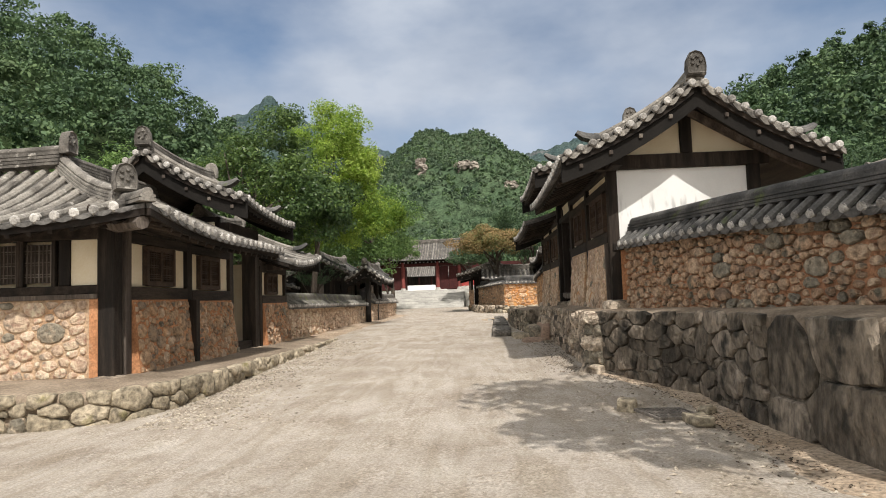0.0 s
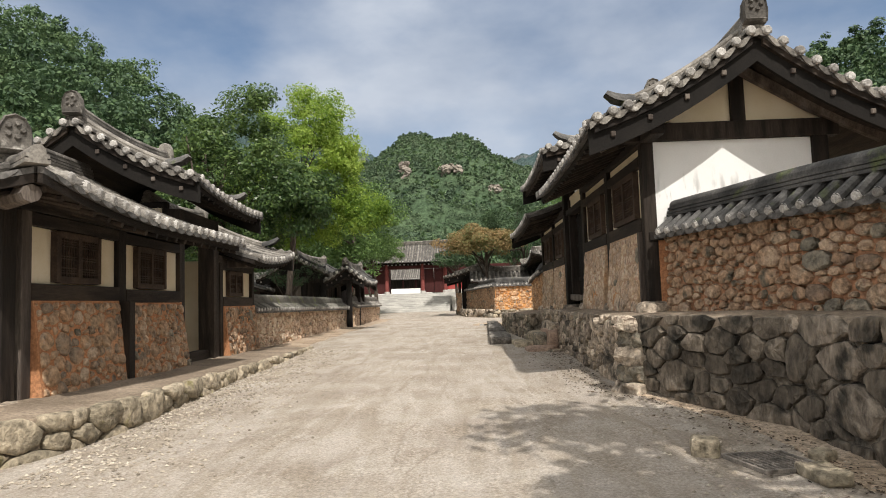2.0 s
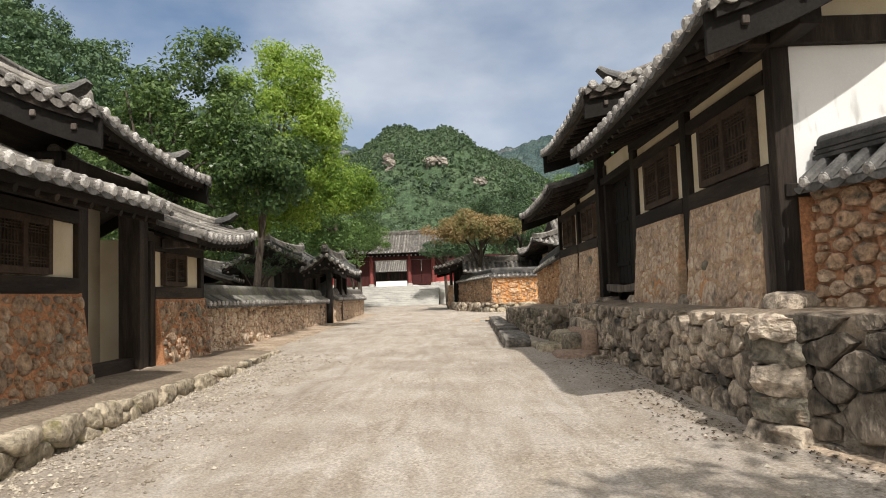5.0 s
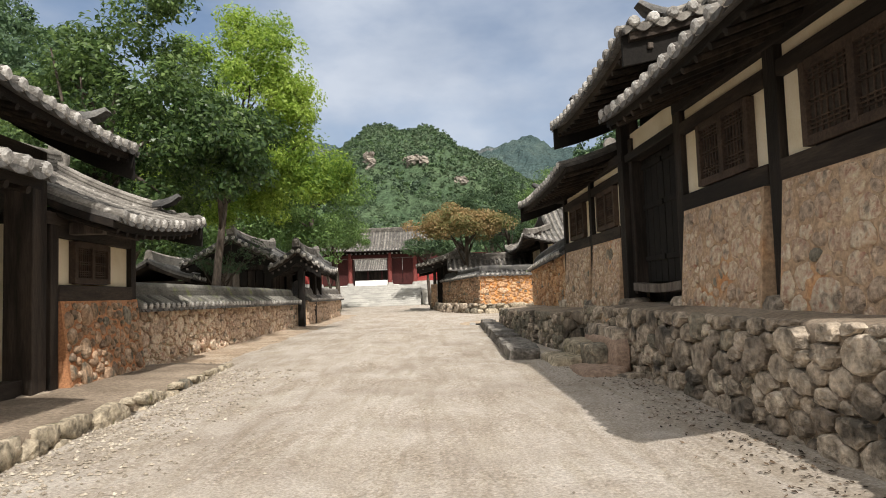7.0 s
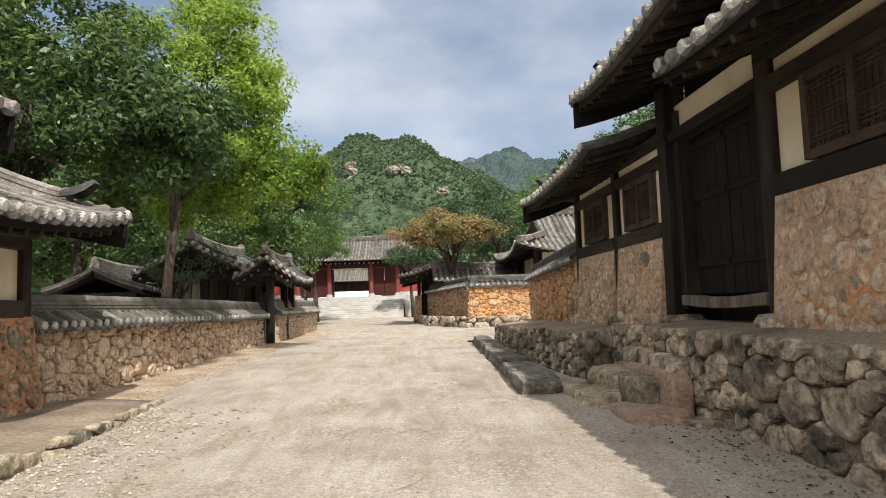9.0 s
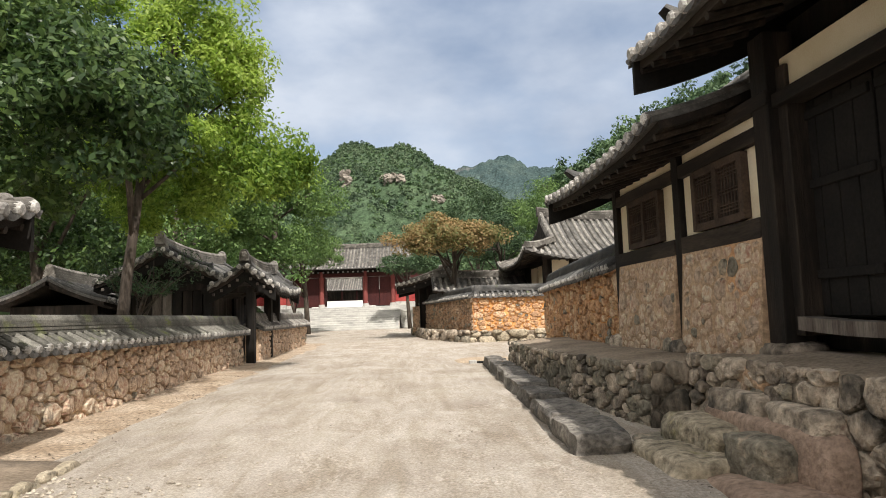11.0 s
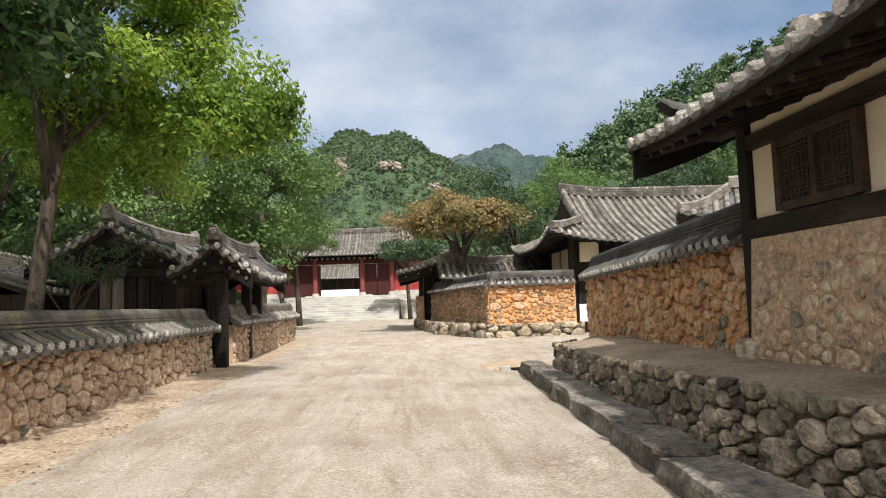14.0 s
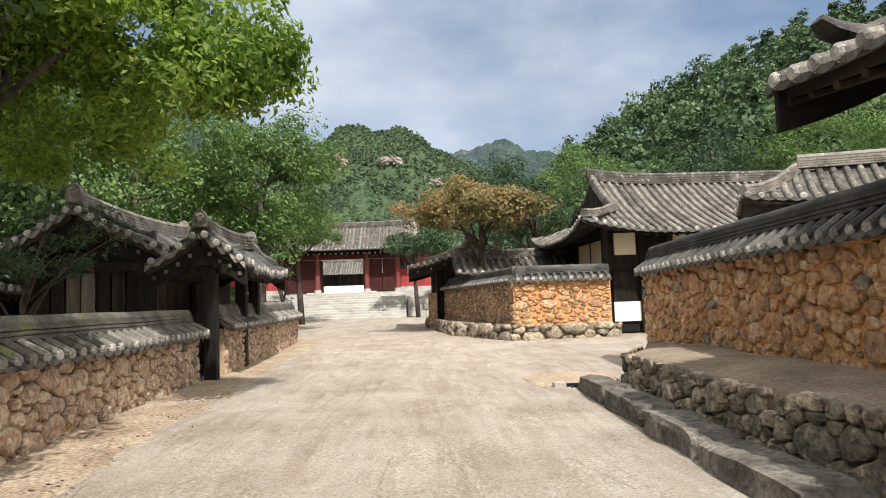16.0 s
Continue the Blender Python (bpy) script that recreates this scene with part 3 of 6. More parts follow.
def gable_roof(parent, s, y0, y1, ridge_x, ridge_z, eave_x, eave_z0, eave_z1, back_x=None, sag=0.16, lift=0.12, near=True, far=True, mat="tile", wall_in=1.0, horn=True, ridge_lift=0.12, finial_near=True, finial_far=True, finial_size=0.42, ragged=0.0):
    """A gable roof with its ridge along y. x is measured outward (times s)."""
    L = y1 - y0
    back_x = 2 * ridge_x - eave_x if back_x is None else back_x

    def rz(u):
        return ridge_z + ridge_lift * (2 * u / L - 1) ** 2

    def front(u, v):
        k = u / L
        ez = eave_z0 + (eave_z1 - eave_z0) * k + lift * abs(2 * k - 1) ** 3
        return (s * (eave_x + (ridge_x - eave_x) * v), y0 + u, ez + (rz(u) - ez) * v - sag * 4 * v * (1 - v) * 0.9 + ragged * tone(u * 2.1, v * 4.3, y0))

    def rear(u, v):
        k = u / L
        ez = (eave_z0 + eave_z1) / 2 + lift * abs(2 * k - 1) ** 3
        return (s * (back_x + (ridge_x - back_x) * v), y0 + u, ez + (rz(u) - ez) * v - sag * 4 * v * (1 - v) * 0.9)

    sl = math.hypot(eave_x - ridge_x, ridge_z - eave_z0)
    roof_slope(parent, front, L, slope_len=sl, mat=mat)
    roof_slope(parent, rear, L, slope_len=sl, mat=mat, caps=False)
    rafters(parent, front, L, wall_in)
    rp = [(s * ridge_x, y0 + 0.12 + (L - 0.24) * i / 12, rz(L * i / 12) + 0.04) for i in range(13)]
    ridge(parent, rp, 0.3, 0.34)
    for end, on, fin in ((0, near, finial_near), (1, far, finial_far)):
        y, d = (y0, -1) if end == 0 else (y1, 1)
        u = 0.0 if end == 0 else L
        if fin:
            finial(parent, (s * ridge_x, y - d * 0.06, rz(u) + 0.4 * finial_size), (0, d, 0.15), finial_size)
        if not on:
            continue
        for fn in (front, rear):
            uu = u - d * 0.32
            pts = [Vector(fn(uu, 0.3 + 0.66 * i / 8)) + Vector((0, 0, 0.07)) for i in range(9)]
            first = pts[0] + (pts[0] - pts[1]).normalized() * 0.1 + Vector((0, 0, 0.05))
            ridge(parent, [first] + pts, 0.2, 0.2, 3, mat, "descending_ridge")
            hd = (pts[0] - pts[1]).normalized()
            if horn:
                g = Geo().tube([pts[0] + Vector((0, 0, 0.06)), pts[0] + hd * 0.2 + Vector((0, 0, 0.13)), pts[0] + hd * 0.36 + Vector((0, 0, 0.24)), pts[0] + hd * 0.5 + Vector((0, 0, 0.4))], [0.12, 0.15, 0.14, 0.09], 8, (0, 180))
                part("horn_tile", g, M["tile_dark"], parent)
            cnt = max(4, round(sl / 0.27))
            for i in range(cnt):
                v = (i + 0.5) / cnt
                p = Vector(fn(u, v))
                q = Vector(fn(u - d * 0.33, v))
                part("verge_tile", Geo().tube([p + Vector((0, d * 0.05, 0.035)), q + Vector((0, 0, 0.05))], [0.085, 0.075], 6, (-20, 200)), M[mat], parent)
                cap_disc(parent, p + Vector((0, d * 0.06, 0.04)), (0, d, 0), 0.07)
            for i in range(cnt):
                g = Geo()
                vs = []
                for k in range(7):
                    q0, h0 = Vector(fn(u, (i + k / 6) / cnt)), abs(math.cos(math.pi * k / 6))
                    vs += [q0 + Vector((0, d * 0.05, 0.0)), q0 + Vector((0, d * 0.055, -0.035 - 0.075 * h0)), q0 + Vector((0, d * 0.02, -0.035 - 0.075 * h0))]
                g.add(vs, [(3 * k + m, 3 * k + 3 + m, 3 * k + 4 + m, 3 * k + 1 + m) for k in range(6) for m in range(2)])
                part("verge_drip", g, M["tile"], parent)
            g = Geo()
            n = 10
            vs = []
            for i in range(n + 1):
                p = Vector(fn(u - d * 0.1, i / n))
                vs += [p + Vector((0, d * 0.03, -0.06)), p + Vector((0, d * 0.03, -0.46)), p + Vector((0, -d * 0.03, -0.46)), p + Vector((0, -d * 0.03, -0.06))]
            g.add(vs, [(4 * i + j, 4 * i + 4 + j, 4 * i + 4 + (j + 1) % 4, 4 * i + (j + 1) % 4) for i in range(n) for j in range(4)] + [(0, 1, 2, 3), (4 * n, 4 * n + 3, 4 * n + 2, 4 * n + 1)])
            # near-black colour takes in the shade of the verge tiles above
            part("bargeboard", g, M["black"], parent, "bargeboard with verge shade painted near-black")
            for v in (0.14, 0.36, 0.58, 0.8):
                p = Vector(fn(u - d * 0.1, v)) + Vector((0, d * 0.03, -0.27))
                box_part("purlin_end", p - Vector((0.035, 0.04, 0.04)), p + Vector((0.035, 0.03, 0.04)), M["wood_worn"], parent, "small weathered purlin end")
    return front, rear


def wall_cap(parent, path, half=0.36, rise=0.3, mat="tile_dark", spacing=0.25, cap_mat="cap", both=True, over=0.0):
    """The little tiled roof on a yard wall that follows path at its top."""
    path = [Vector(p) for p in path]
    seg = [(b - a).length for a, b in zip(path, path[1:])]
    total = sum(seg)

    def at(u):
        u = min(max(u, 0), total)
        for i, l in enumerate(seg):
            if u <= l or i == len(seg) - 1:
                return path[i].lerp(path[i + 1], u / l), (path[i + 1] - path[i]).normalized()
            u -= l

    for side in ((1, -1) if both else (1,)):
        def surf(u, v, side=side):
            p, t = at(u)
            n = t.cross(Vector((0, 0, 1))).normalized() * side
            w = 0.012 * tone(p.x * 3 + side, p.y * 3)
            return p + n * (half * (1 - v)) + Vector((0, 0, rise * (0.55 * v + 0.45 * v * v) + w))
        roof_slope(parent, surf, total, spacing=spacing, r=0.062, mat=mat, depth=0.02, under="tile_bed", slope_len=half * 1.2, caps=side == 1, nu=max(6, int(total * 2)), nv=3, sides=5)
    n = max(3, int(total / 0.6))
    ridge(parent, [at(total * i / n)[0] + Vector((0, 0, rise + 0.01 + 0.012 * tone(i, 3.3))) for i in range(n + 1)], 0.26, 0.2, 3, mat)


def hip_roof(parent, s, x_front, x_back, y0, y1, eave_z, ridge_z, inset=1.4, lift=0.2, sag=0.12):
    """A hipped roof with its ridge along y; x is outward (times s)."""
    L, mid = y1 - y0, (x_front + x_back) / 2

    def slope(x_e):
        def f(u, v):
            ez = eave_z + lift * abs(2 * u / L - 1) ** 4
            return (s * (x_e + (mid - x_e) * v), y0 + u, ez + (ridge_z - ez) * v - sag * 4 * v * (1 - v))
        return f

    def end(u, v):
        W = x_front - x_back
        ez = eave_z + lift * abs(2 * u / W - 1) ** 4
        return (s * (x_front - u), y0 + inset * v, ez + (ridge_z - ez) * v - sag * 4 * v * (1 - v))
    W = x_front - x_back
    sl = math.hypot(W / 2, ridge_z - eave_z)
    roof_slope(parent, slope(x_front), L, vend=lambda u: min(1, max(0.03, u / inset)), slope_len=sl)
    roof_slope(parent, slope(x_back), L, vend=lambda u: min(1, max(0.03, u / inset)), slope_len=sl, caps=False)
    roof_slope(parent, end, W, vend=lambda u: min(1, max(0.03, 2 * min(u, W - u) / W)), slope_len=sl)
    rafters(parent, slope(x_front), L, 0.35)
    ridge(parent, [(s * mid, y0 + inset + (L - inset) * i / 8, ridge_z + 0.02 + 0.08 * (1 - i / 8) ** 3) for i in range(9)], 0.28, 0.3)
    for x_e in (x_front, x_back):
        ridge(parent, [Vector(slope(x_e)(inset * k, k)) + Vector((0, 0, 0.04)) for k in (0.04, 0.3, 0.6, 1.0)], 0.22, 0.22, name="hip_ridge")


# ---- ground ----
def bend(y, knots):
    for (a, za), (b, zb) in zip(knots, knots[1:]):
        if y <= b:
            k = min(max((y - a) / (b - a), 0), 1)
            return za + (zb - za) * k
    return knots[-1][1]


ROAD_Z = ((-50, 0.0), (8, 0.0), (12.5, 0.15), (18, 0.28), (21, 0.35), (30, 0.48), (41, 0.55), (55, 0.6), (66, 0.66), (400, 0.7))


def road_z(x, y):
    z = bend(y, ROAD_Z)
    if -9 < x < 9 and -12 < y < 70:
        z += 0.035 * tone(x * 0.35, y * 0.22) + 0.018 * tone(x * 1.3, y * 0.5, 4) + 0.014 * tone(x * 3.1, y * 1.6, 9)
        for c, a in ((-3.3, 0.02), (-1.9, 0.02), (-2.6, -0.015)):
            z -= a * math.exp(-((x - c - 0.25 * tone(y * 0.12, c)) / 0.22) ** 2)
    return z


def road_material():
    m = ramp_material("pale_sandy_road", [(0.36, 0.315, 0.265), (0.435, 0.39, 0.335), (0.485, 0.44, 0.385)], 0.8, 0.97, 0.9, 42, fine_mix=0.3, spots=((0.49, 0.45, 0.395), 1.1, 0.54), bump_dist=0.03)
    n, l = m.node_tree.nodes, m.node_tree.links
    b = n["Principled BSDF"]
    src = b.inputs["Base Color"].links[0].from_socket
    tc, mp, no, r, mx = (n.new("ShaderNodeTexCoord"), n.new("ShaderNodeMapping"), n.new("ShaderNodeTexNoise"), n.new("ShaderNodeValToRGB"), n.new("ShaderNodeMix"))
    mp.inputs["Scale"].default_value = (1.0, 0.16, 1.0)
    mp.inputs["Rotation"].default_value = (0, 0, radians(-4))
    l.new(tc.outputs["Object"], mp.inputs["Vector"])
    l.new(mp.outputs["Vector"], no.inputs["Vector"])
    no.inputs["Scale"].default_value, no.inputs["Detail"].default_value, no.inputs["Distortion"].default_value = 3.4, 10, 1.2
    r.color_ramp.elements[0].position, r.color_ramp.elements[1].position = 0.40, 0.66
    r.color_ramp.elements[0].color, r.color_ramp.elements[1].color = (1.04, 1.04, 1.05, 1), (0.86, 0.835, 0.79, 1)
    l.new(no.outputs["Fac"], r.inputs["Fac"])
    mx.data_type, mx.blend_type = "RGBA", "MULTIPLY"
    mx.inputs["Factor"].default_value = 1.0
    l.new(src, mx.inputs["A"])
    l.new(r.outputs["Color"], mx.inputs["B"])
    # grit: small cells lighter and darker than the sand, patchy
    vo, gr, pn, pr, fm, g2 = (n.new("ShaderNodeTexVoronoi"), n.new("ShaderNodeValToRGB"), n.new("ShaderNodeTexNoise"), n.new("ShaderNodeValToRGB"), n.new("ShaderNodeMath"), n.new("ShaderNodeMix"))
    vo.inputs["Scale"].default_value = 34
    pn.inputs["Scale"].default_value, pn.inputs["Detail"].default_value = 1.3, 6
    l.new(tc.outputs["Object"], vo.inputs["Vector"])
    l.new(tc.outputs["Object"], pn.inputs["Vector"])
    gr.color_ramp.elements[0].position, gr.color_ramp.elements[1].position = 0.1, 0.9
    gr.color_ramp.elements[0].color, gr.color_ramp.elements[1].color = (0.68, 0.65, 0.6, 1), (1.16, 1.15, 1.14, 1)
    l.new(vo.outputs["Color"], gr.inputs["Fac"])
    pr.color_ramp.elements[0].position, pr.color_ramp.elements[1].position = 0.42, 0.62
    l.new(pn.outputs["Fac"], pr.inputs["Fac"])
    fm.operation = "MULTIPLY_ADD"
    fm.inputs[1].default_value, fm.inputs[2].default_value = 0.62, 0.3
    l.new(pr.outputs["Color"], fm.inputs[0])
    g2.data_type, g2.blend_type = "RGBA", "MULTIPLY"
    l.new(fm.outputs[0], g2.inputs["Factor"])
    l.new(mx.outputs["Result"], g2.inputs["A"])
    l.new(gr.outputs["Color"], g2.inputs["B"])
    # thin rills and crust edges that wander along the road
    mp2, rn, ab, rr, pm, md, mr, hm, bp2 = (n.new("ShaderNodeMapping"), n.new("ShaderNodeTexNoise"), n.new("ShaderNodeMath"), n.new("ShaderNodeMapRange"), n.new("ShaderNodeMath"), n.new("ShaderNodeTexNoise"), n.new("ShaderNodeMix"), n.new("ShaderNodeMath"), n.new("ShaderNodeBump"))
    mp2.inputs["Scale"].default_value = (1.0, 0.3, 1.0)
    mp2.inputs["Rotation"].default_value = (0, 0, radians(-7))
    l.new(tc.outputs["Object"], mp2.inputs["Vector"])
    l.new(mp2.outputs["Vector"], rn.inputs["Vector"])
    rn.inputs["Scale"].default_value, rn.inputs["Detail"].default_value, rn.inputs["Distortion"].default_value = 1.3, 9, 1.1
    ab.operation = "SUBTRACT"
    ab.inputs[1].default_value = 0.5
    l.new(rn.outputs["Fac"], ab.inputs[0])
    av = n.new("ShaderNodeMath")
    av.operation = "ABSOLUTE"
    l.new(ab.outputs[0], av.inputs[0])
    rr.inputs["From Min"].default_value, rr.inputs["From Max"].default_value, rr.inputs["To Min"].default_value, rr.inputs["To Max"].default_value = 0.0, 0.035, 0.4, 0.0
    l.new(av.outputs[0], rr.inputs["Value"])
    pm.operation = "MULTIPLY"
    l.new(rr.outputs["Result"], pm.inputs[0])
    l.new(pr.outputs["Color"], pm.inputs[1])
    mr.data_type = "RGBA"
    l.new(pm.outputs[0], mr.inputs["Factor"])
    l.new(g2.outputs["Result"], mr.inputs["A"])
    mr.inputs["B"].default_value = (0.29, 0.24, 0.185, 1)
    l.new(mr.outputs["Result"], b.inputs["Base Color"])
    l.new(tc.outputs["Object"], md.inputs["Vector"])
    md.inputs["Scale"].default_value, md.inputs["Detail"].default_value = 5.0, 6
    hm.operation = "SUBTRACT"
    l.new(md.outputs["Fac"], hm.inputs[0])
    l.new(pm.outputs[0], hm.inputs[1])
    bp2.inputs["Strength"].default_value, bp2.inputs["Distance"].default_value = 0.7, 0.035
    l.new(hm.outputs[0], bp2.inputs["Height"])
    l.new(b.inputs["Normal"].links[0].from_socket, bp2.inputs["Normal"])
    l.new(bp2.outputs["Normal"], b.inputs["Normal"])
    return m


M["road"] = road_material()
xs = sorted({*[-1800, -600, -200, -90, -45, -25, -16, -12], *[-9 + 0.16 * i for i in range(90)], *[5.5, 6, 7, 9, 12, 16, 25, 45, 90, 200, 600, 1800]})
ys = sorted({*[-900, -300, -100, -40, -20, -10, -5, -2], *[0.18 * i for i in range(220)], *[40 + 0.8 * i for i in range(34)], *[70, 80, 110, 200, 500, 1200, 2600]})
g = Geo()
g.v = [(x, y, road_z(x, y)) for x in xs for y in ys]
ny = len(ys)
g.f = [(i * ny + j, (i + 1) * ny + j, (i + 1) * ny + j + 1, i * ny + j + 1) for i in range(len(xs) - 1) for j in range(ny - 1)]
tagged(part("ground", g, M["road"], None, smooth=True), "pale sandy earth road with faint wheel tracks", "ground", kind="structure")

# pebbles and grit along the kerb and over the road
rng = random.Random(5)
g = Geo()
for i in range(4800):
    if i < 3600:
        y = rng.uniform(8.5, 21)
        x = -4.75 - 0.035 * (y - 10) + abs(rng.gauss(0, 0.7))
    elif i < 4100:
        y, x = rng.uniform(5, 13), rng.uniform(1.2, 3.2) + 0.1
    else:
        y, x = rng.uniform(3, 32), rng.uniform(-5, 1)
    if x > 1.9 and y > 9.5 + (3.05 - x) * 2:
        continue
    k = rng.uniform(0.008, 0.026) if i < 4100 else rng.uniform(0.006, 0.015)
    c = Vector((x, y, road_z(x, y) + k * 0.25))
    vs = [c + Vector((a * k * rng.uniform(0.8, 1.5), b * k * rng.uniform(0.8, 1.5), e * k * rng.uniform(0.5, 0.9))) for a, b, e in ((1, 0, 0), (0, 1, 0), (-1, 0, 0), (0, -1, 0), (0, 0, 1), (0, 0, -1))]
    g.add(vs, [(0, 1, 4), (1, 2, 4), (2, 3, 4), (3, 0, 4), (1, 0, 5), (2, 1, 5), (3, 2, 5), (0, 3, 5)])
M["pebble"] = ramp_material("loose_pebble", [(0.22, 0.19, 0.15), (0.38, 0.33, 0.26), (0.5, 0.45, 0.37)], 3, 0.95, 0.4, 30, 0.4, island=True)
tagged(part("gravel", g, M["pebble"]), "small loose beige pebbles scattered on the road", "gravel", kind="stuff")


# ---- parts of houses ----
def lattice_window(parent, s, x, y0, y1, z0, z1, bars=7, rungs=7):
    """A dark wooden two-leaf lattice window in the facade plane x, outward times s."""
    w = part("window", Geo().box((s * (x - 0.03) if s > 0 else s * (x - 0.03) - 0.02, y0, z0), (s * (x - 0.03) + 0.02 * s if s > 0 else s * (x - 0.03), y1, z1)), M["shade_backing"], parent, "dark wooden lattice window")
    def bx(name, xa, xb, a, b, c, d, mat="lattice"):
        lo, hi = sorted((s * xa, s * xb))
        return part(name, Geo().box((lo, a, c), (hi, b, d), 0.005), M[mat], w)
    mid = (y0 + y1) / 2
    for a, b, c, d in ((y0 - 0.06, y0 + 0.03, z0 - 0.05, z1 + 0.05), (y1 - 0.03, y1 + 0.06, z0 - 0.05, z1 + 0.05), (mid - 0.045, mid + 0.045, z0, z1)):
        bx("window_frame", x - 0.05, x + 0.045, a, b, c, d)
    for c, d in ((z0 - 0.06, z0 + 0.035), (z1 - 0.035, z1 + 0.06)):
        bx("window_frame", x - 0.045, x + 0.04, y0 + 0.03, y1 - 0.03, c, d)
    for a, b in ((y0 + 0.03, mid - 0.045), (mid + 0.045, y1 - 0.03)):
        for i in range(1, bars):
            y = a + (b - a) * i / bars
            bx("slat", x - 0.008, x + 0.012, y - 0.007, y + 0.007, z0, z1)
        for k in (0.14, 0.2, 0.26, 0.47, 0.53, 0.77, 0.83, 0.89)[:rungs + 1]:
            z = z0 + (z1 - z0) * k
            bx("slat", x - 0.004, x + 0.016, a, b, z - 0.007, z + 0.007)
    return w


def facade_box(parent, s, name, xa, xb, y0, y1, z0, z1, mat="wood", label=""):
    lo, hi = sorted((s * xa, s * xb))
    return box_part(name, (lo, y0, z0), (hi, y1, z1), M[mat], parent, label)


def stone_panel(parent, s, y0, y1, z0, z1, lean, mat_stone, mat_clay, cw=0.24, ch=0.19, seed=1, gap=0.034, proud=0.055, top=0.06, odd=0.025):
    """A clay and stone apron under a window, leaning out towards its foot; the clay face is uneven."""
    h = z1 - z0

    def face(a, b):
        y, z = y0 + (y1 - y0) * a, z0 + h * b
        edge = min(1, 8 * min(a, 1 - a, b, 1 - b))
        x = top + lean * (1 - b) + edge * (0.03 * tone(y * 4, z * 4, seed) + 0.022 * tone(y * 10, z * 10, seed))
        return (s * x, y, z)
    g = Geo().grid(face, 30, 20)
    pts = []
    for y in (y0, y1):
        pts += [(s * -0.15, y, z0), (s * (top + lean), y, z0), (s * top, y, z1), (s * -0.15, y, z1)]
    g.add(pts, [(0, 1, 2, 3), (7, 6, 5, 4), (0, 4, 5, 1), (2, 6, 7, 3), (3, 7, 4, 0)])
    p = part("stone_panel", g, M[mat_clay], parent, "clay panel set with field stones")
    up = Vector((s * -lean, 0, h))
    stone_field(p, (s * (top + lean - 0.008), y0 + 0.03, z0 + 0.02), (0, 1, 0), up, (s * 1, 0, 0.15), y1 - y0 - 0.06, up.length - 0.05, cw, ch, M[mat_stone], proud, gap, seed, 120, odd=odd)
    return p


def post(parent, s, y, z0, z1, w=0.24, x=0.04, mat="wood", base=True, name="post"):
    facade_box(parent, s, name, x - w, x + 0.02, y - w / 2, y + w / 2, z0, z1, mat)
    if base:
        rng = random.Random(int(y * 100) + 7)
        g = Geo()
        ring = [(x - w / 2 + (0.3 + rng.uniform(-0.05, 0.06)) * math.cos(a), y + (0.33 + rng.uniform(-0.06, 0.08)) * math.sin(a)) for a in [2 * math.pi * k / 11 for k in range(11)]]
        vs = []
        for sc, dz in ((1.0, -0.3), (1.02, -0.06), (0.88, 0.01), (0.45, 0.03)):
            vs += [(s * (x - w / 2 + (px - x + w / 2) * sc), y + (py - y) * sc, z0 + dz + rng.uniform(-0.01, 0.012)) for px, py in ring]
        g.add(vs, [(r * 11 + i, r * 11 + (i + 1) % 11, (r + 1) * 11 + (i + 1) % 11, (r + 1) * 11 + i) for r in range(3) for i in range(11)] + [tuple(33 + i for i in range(11))])
        part("base_stone", g, M["stone_grey"], parent, smooth=True)


def bay(parent, s, y0, y1, zf, zs, z_hi, win, depth=0.0):
    """Timber bay: sill beam, plaster, lattice window, head beam. win = (y from, y to) or None."""
    facade_box(parent, s, "sill_beam", -0.12, 0.07, y0, y1, zs - 0.03, zs + 0.19, "wood_x")
    facade_box(parent, s, "head_beam", -0.12, 0.06, y0, y1, z_hi, z_hi + 0.17, "wood_x")
    facade_box(parent, s, "plaster", -0.1, -0.02, y0, y1, zs + 0.19, z_hi, "cream")
    if win:
        lattice_window(parent, s, 0.03, win[0], win[1], zs + 0.27, z_hi - 0.07)


# ---- house by the kerb, with hip roof, gate and wing ----
LH = thing("gate_house", (-6.0, 10.4, 0.0), "low timber house with grey tiled hip roof and stone aprons", "house", turn=2.2)
box_part("wall", (-2.75, 0.12, 0.3), (-0.12, 5.35, 3.0), M["cream"], LH)
box_part("wall", (-8.0, 0.13, 0.3), (-2.75, 2.9, 3.0), M["cream"], LH)
box_part("wall", (-2.75, 8.2, 0.3), (-0.12, 10.38, 2.75), M["cream"], LH)
for yy, zz in ((0.02, 2.95), (2.86, 2.95), (5.35, 3.6)):
    post(LH, 1, yy, 0.52, zz, 0.26)
post(LH, 1, 0.36, 0.5, 2.9, 0.2, base=False, mat="wood_worn")
bay(LH, 1, 0.45, 2.75, 0.5, 1.78, 2.72, (1.05, 2.1))
bay(LH, 1, 2.98, 5.22, 0.5, 1.75, 2.7, (3.45, 4.5))
facade_box(LH, 1, "wall_plate", -0.14, 0.08, -0.2, 5.4, 2.9, 3.08, "wood_x")
# dark filler box added for the shadow in the slot between the panels
facade_box(LH, 1, "post_foot", 0.0, 0.235, 2.75, 2.94, 0.46, 1.74, "wood")
stone_panel(LH, 1, 0.48, 2.74, 0.33, 1.76, 0.16, "stone_warm", "clay", 0.23, 0.2, 11)
stone_panel(LH, 1, 2.95, 5.3, 0.33, 1.73, 0.2, "stone_warm", "clay", 0.2, 0.18, 12)
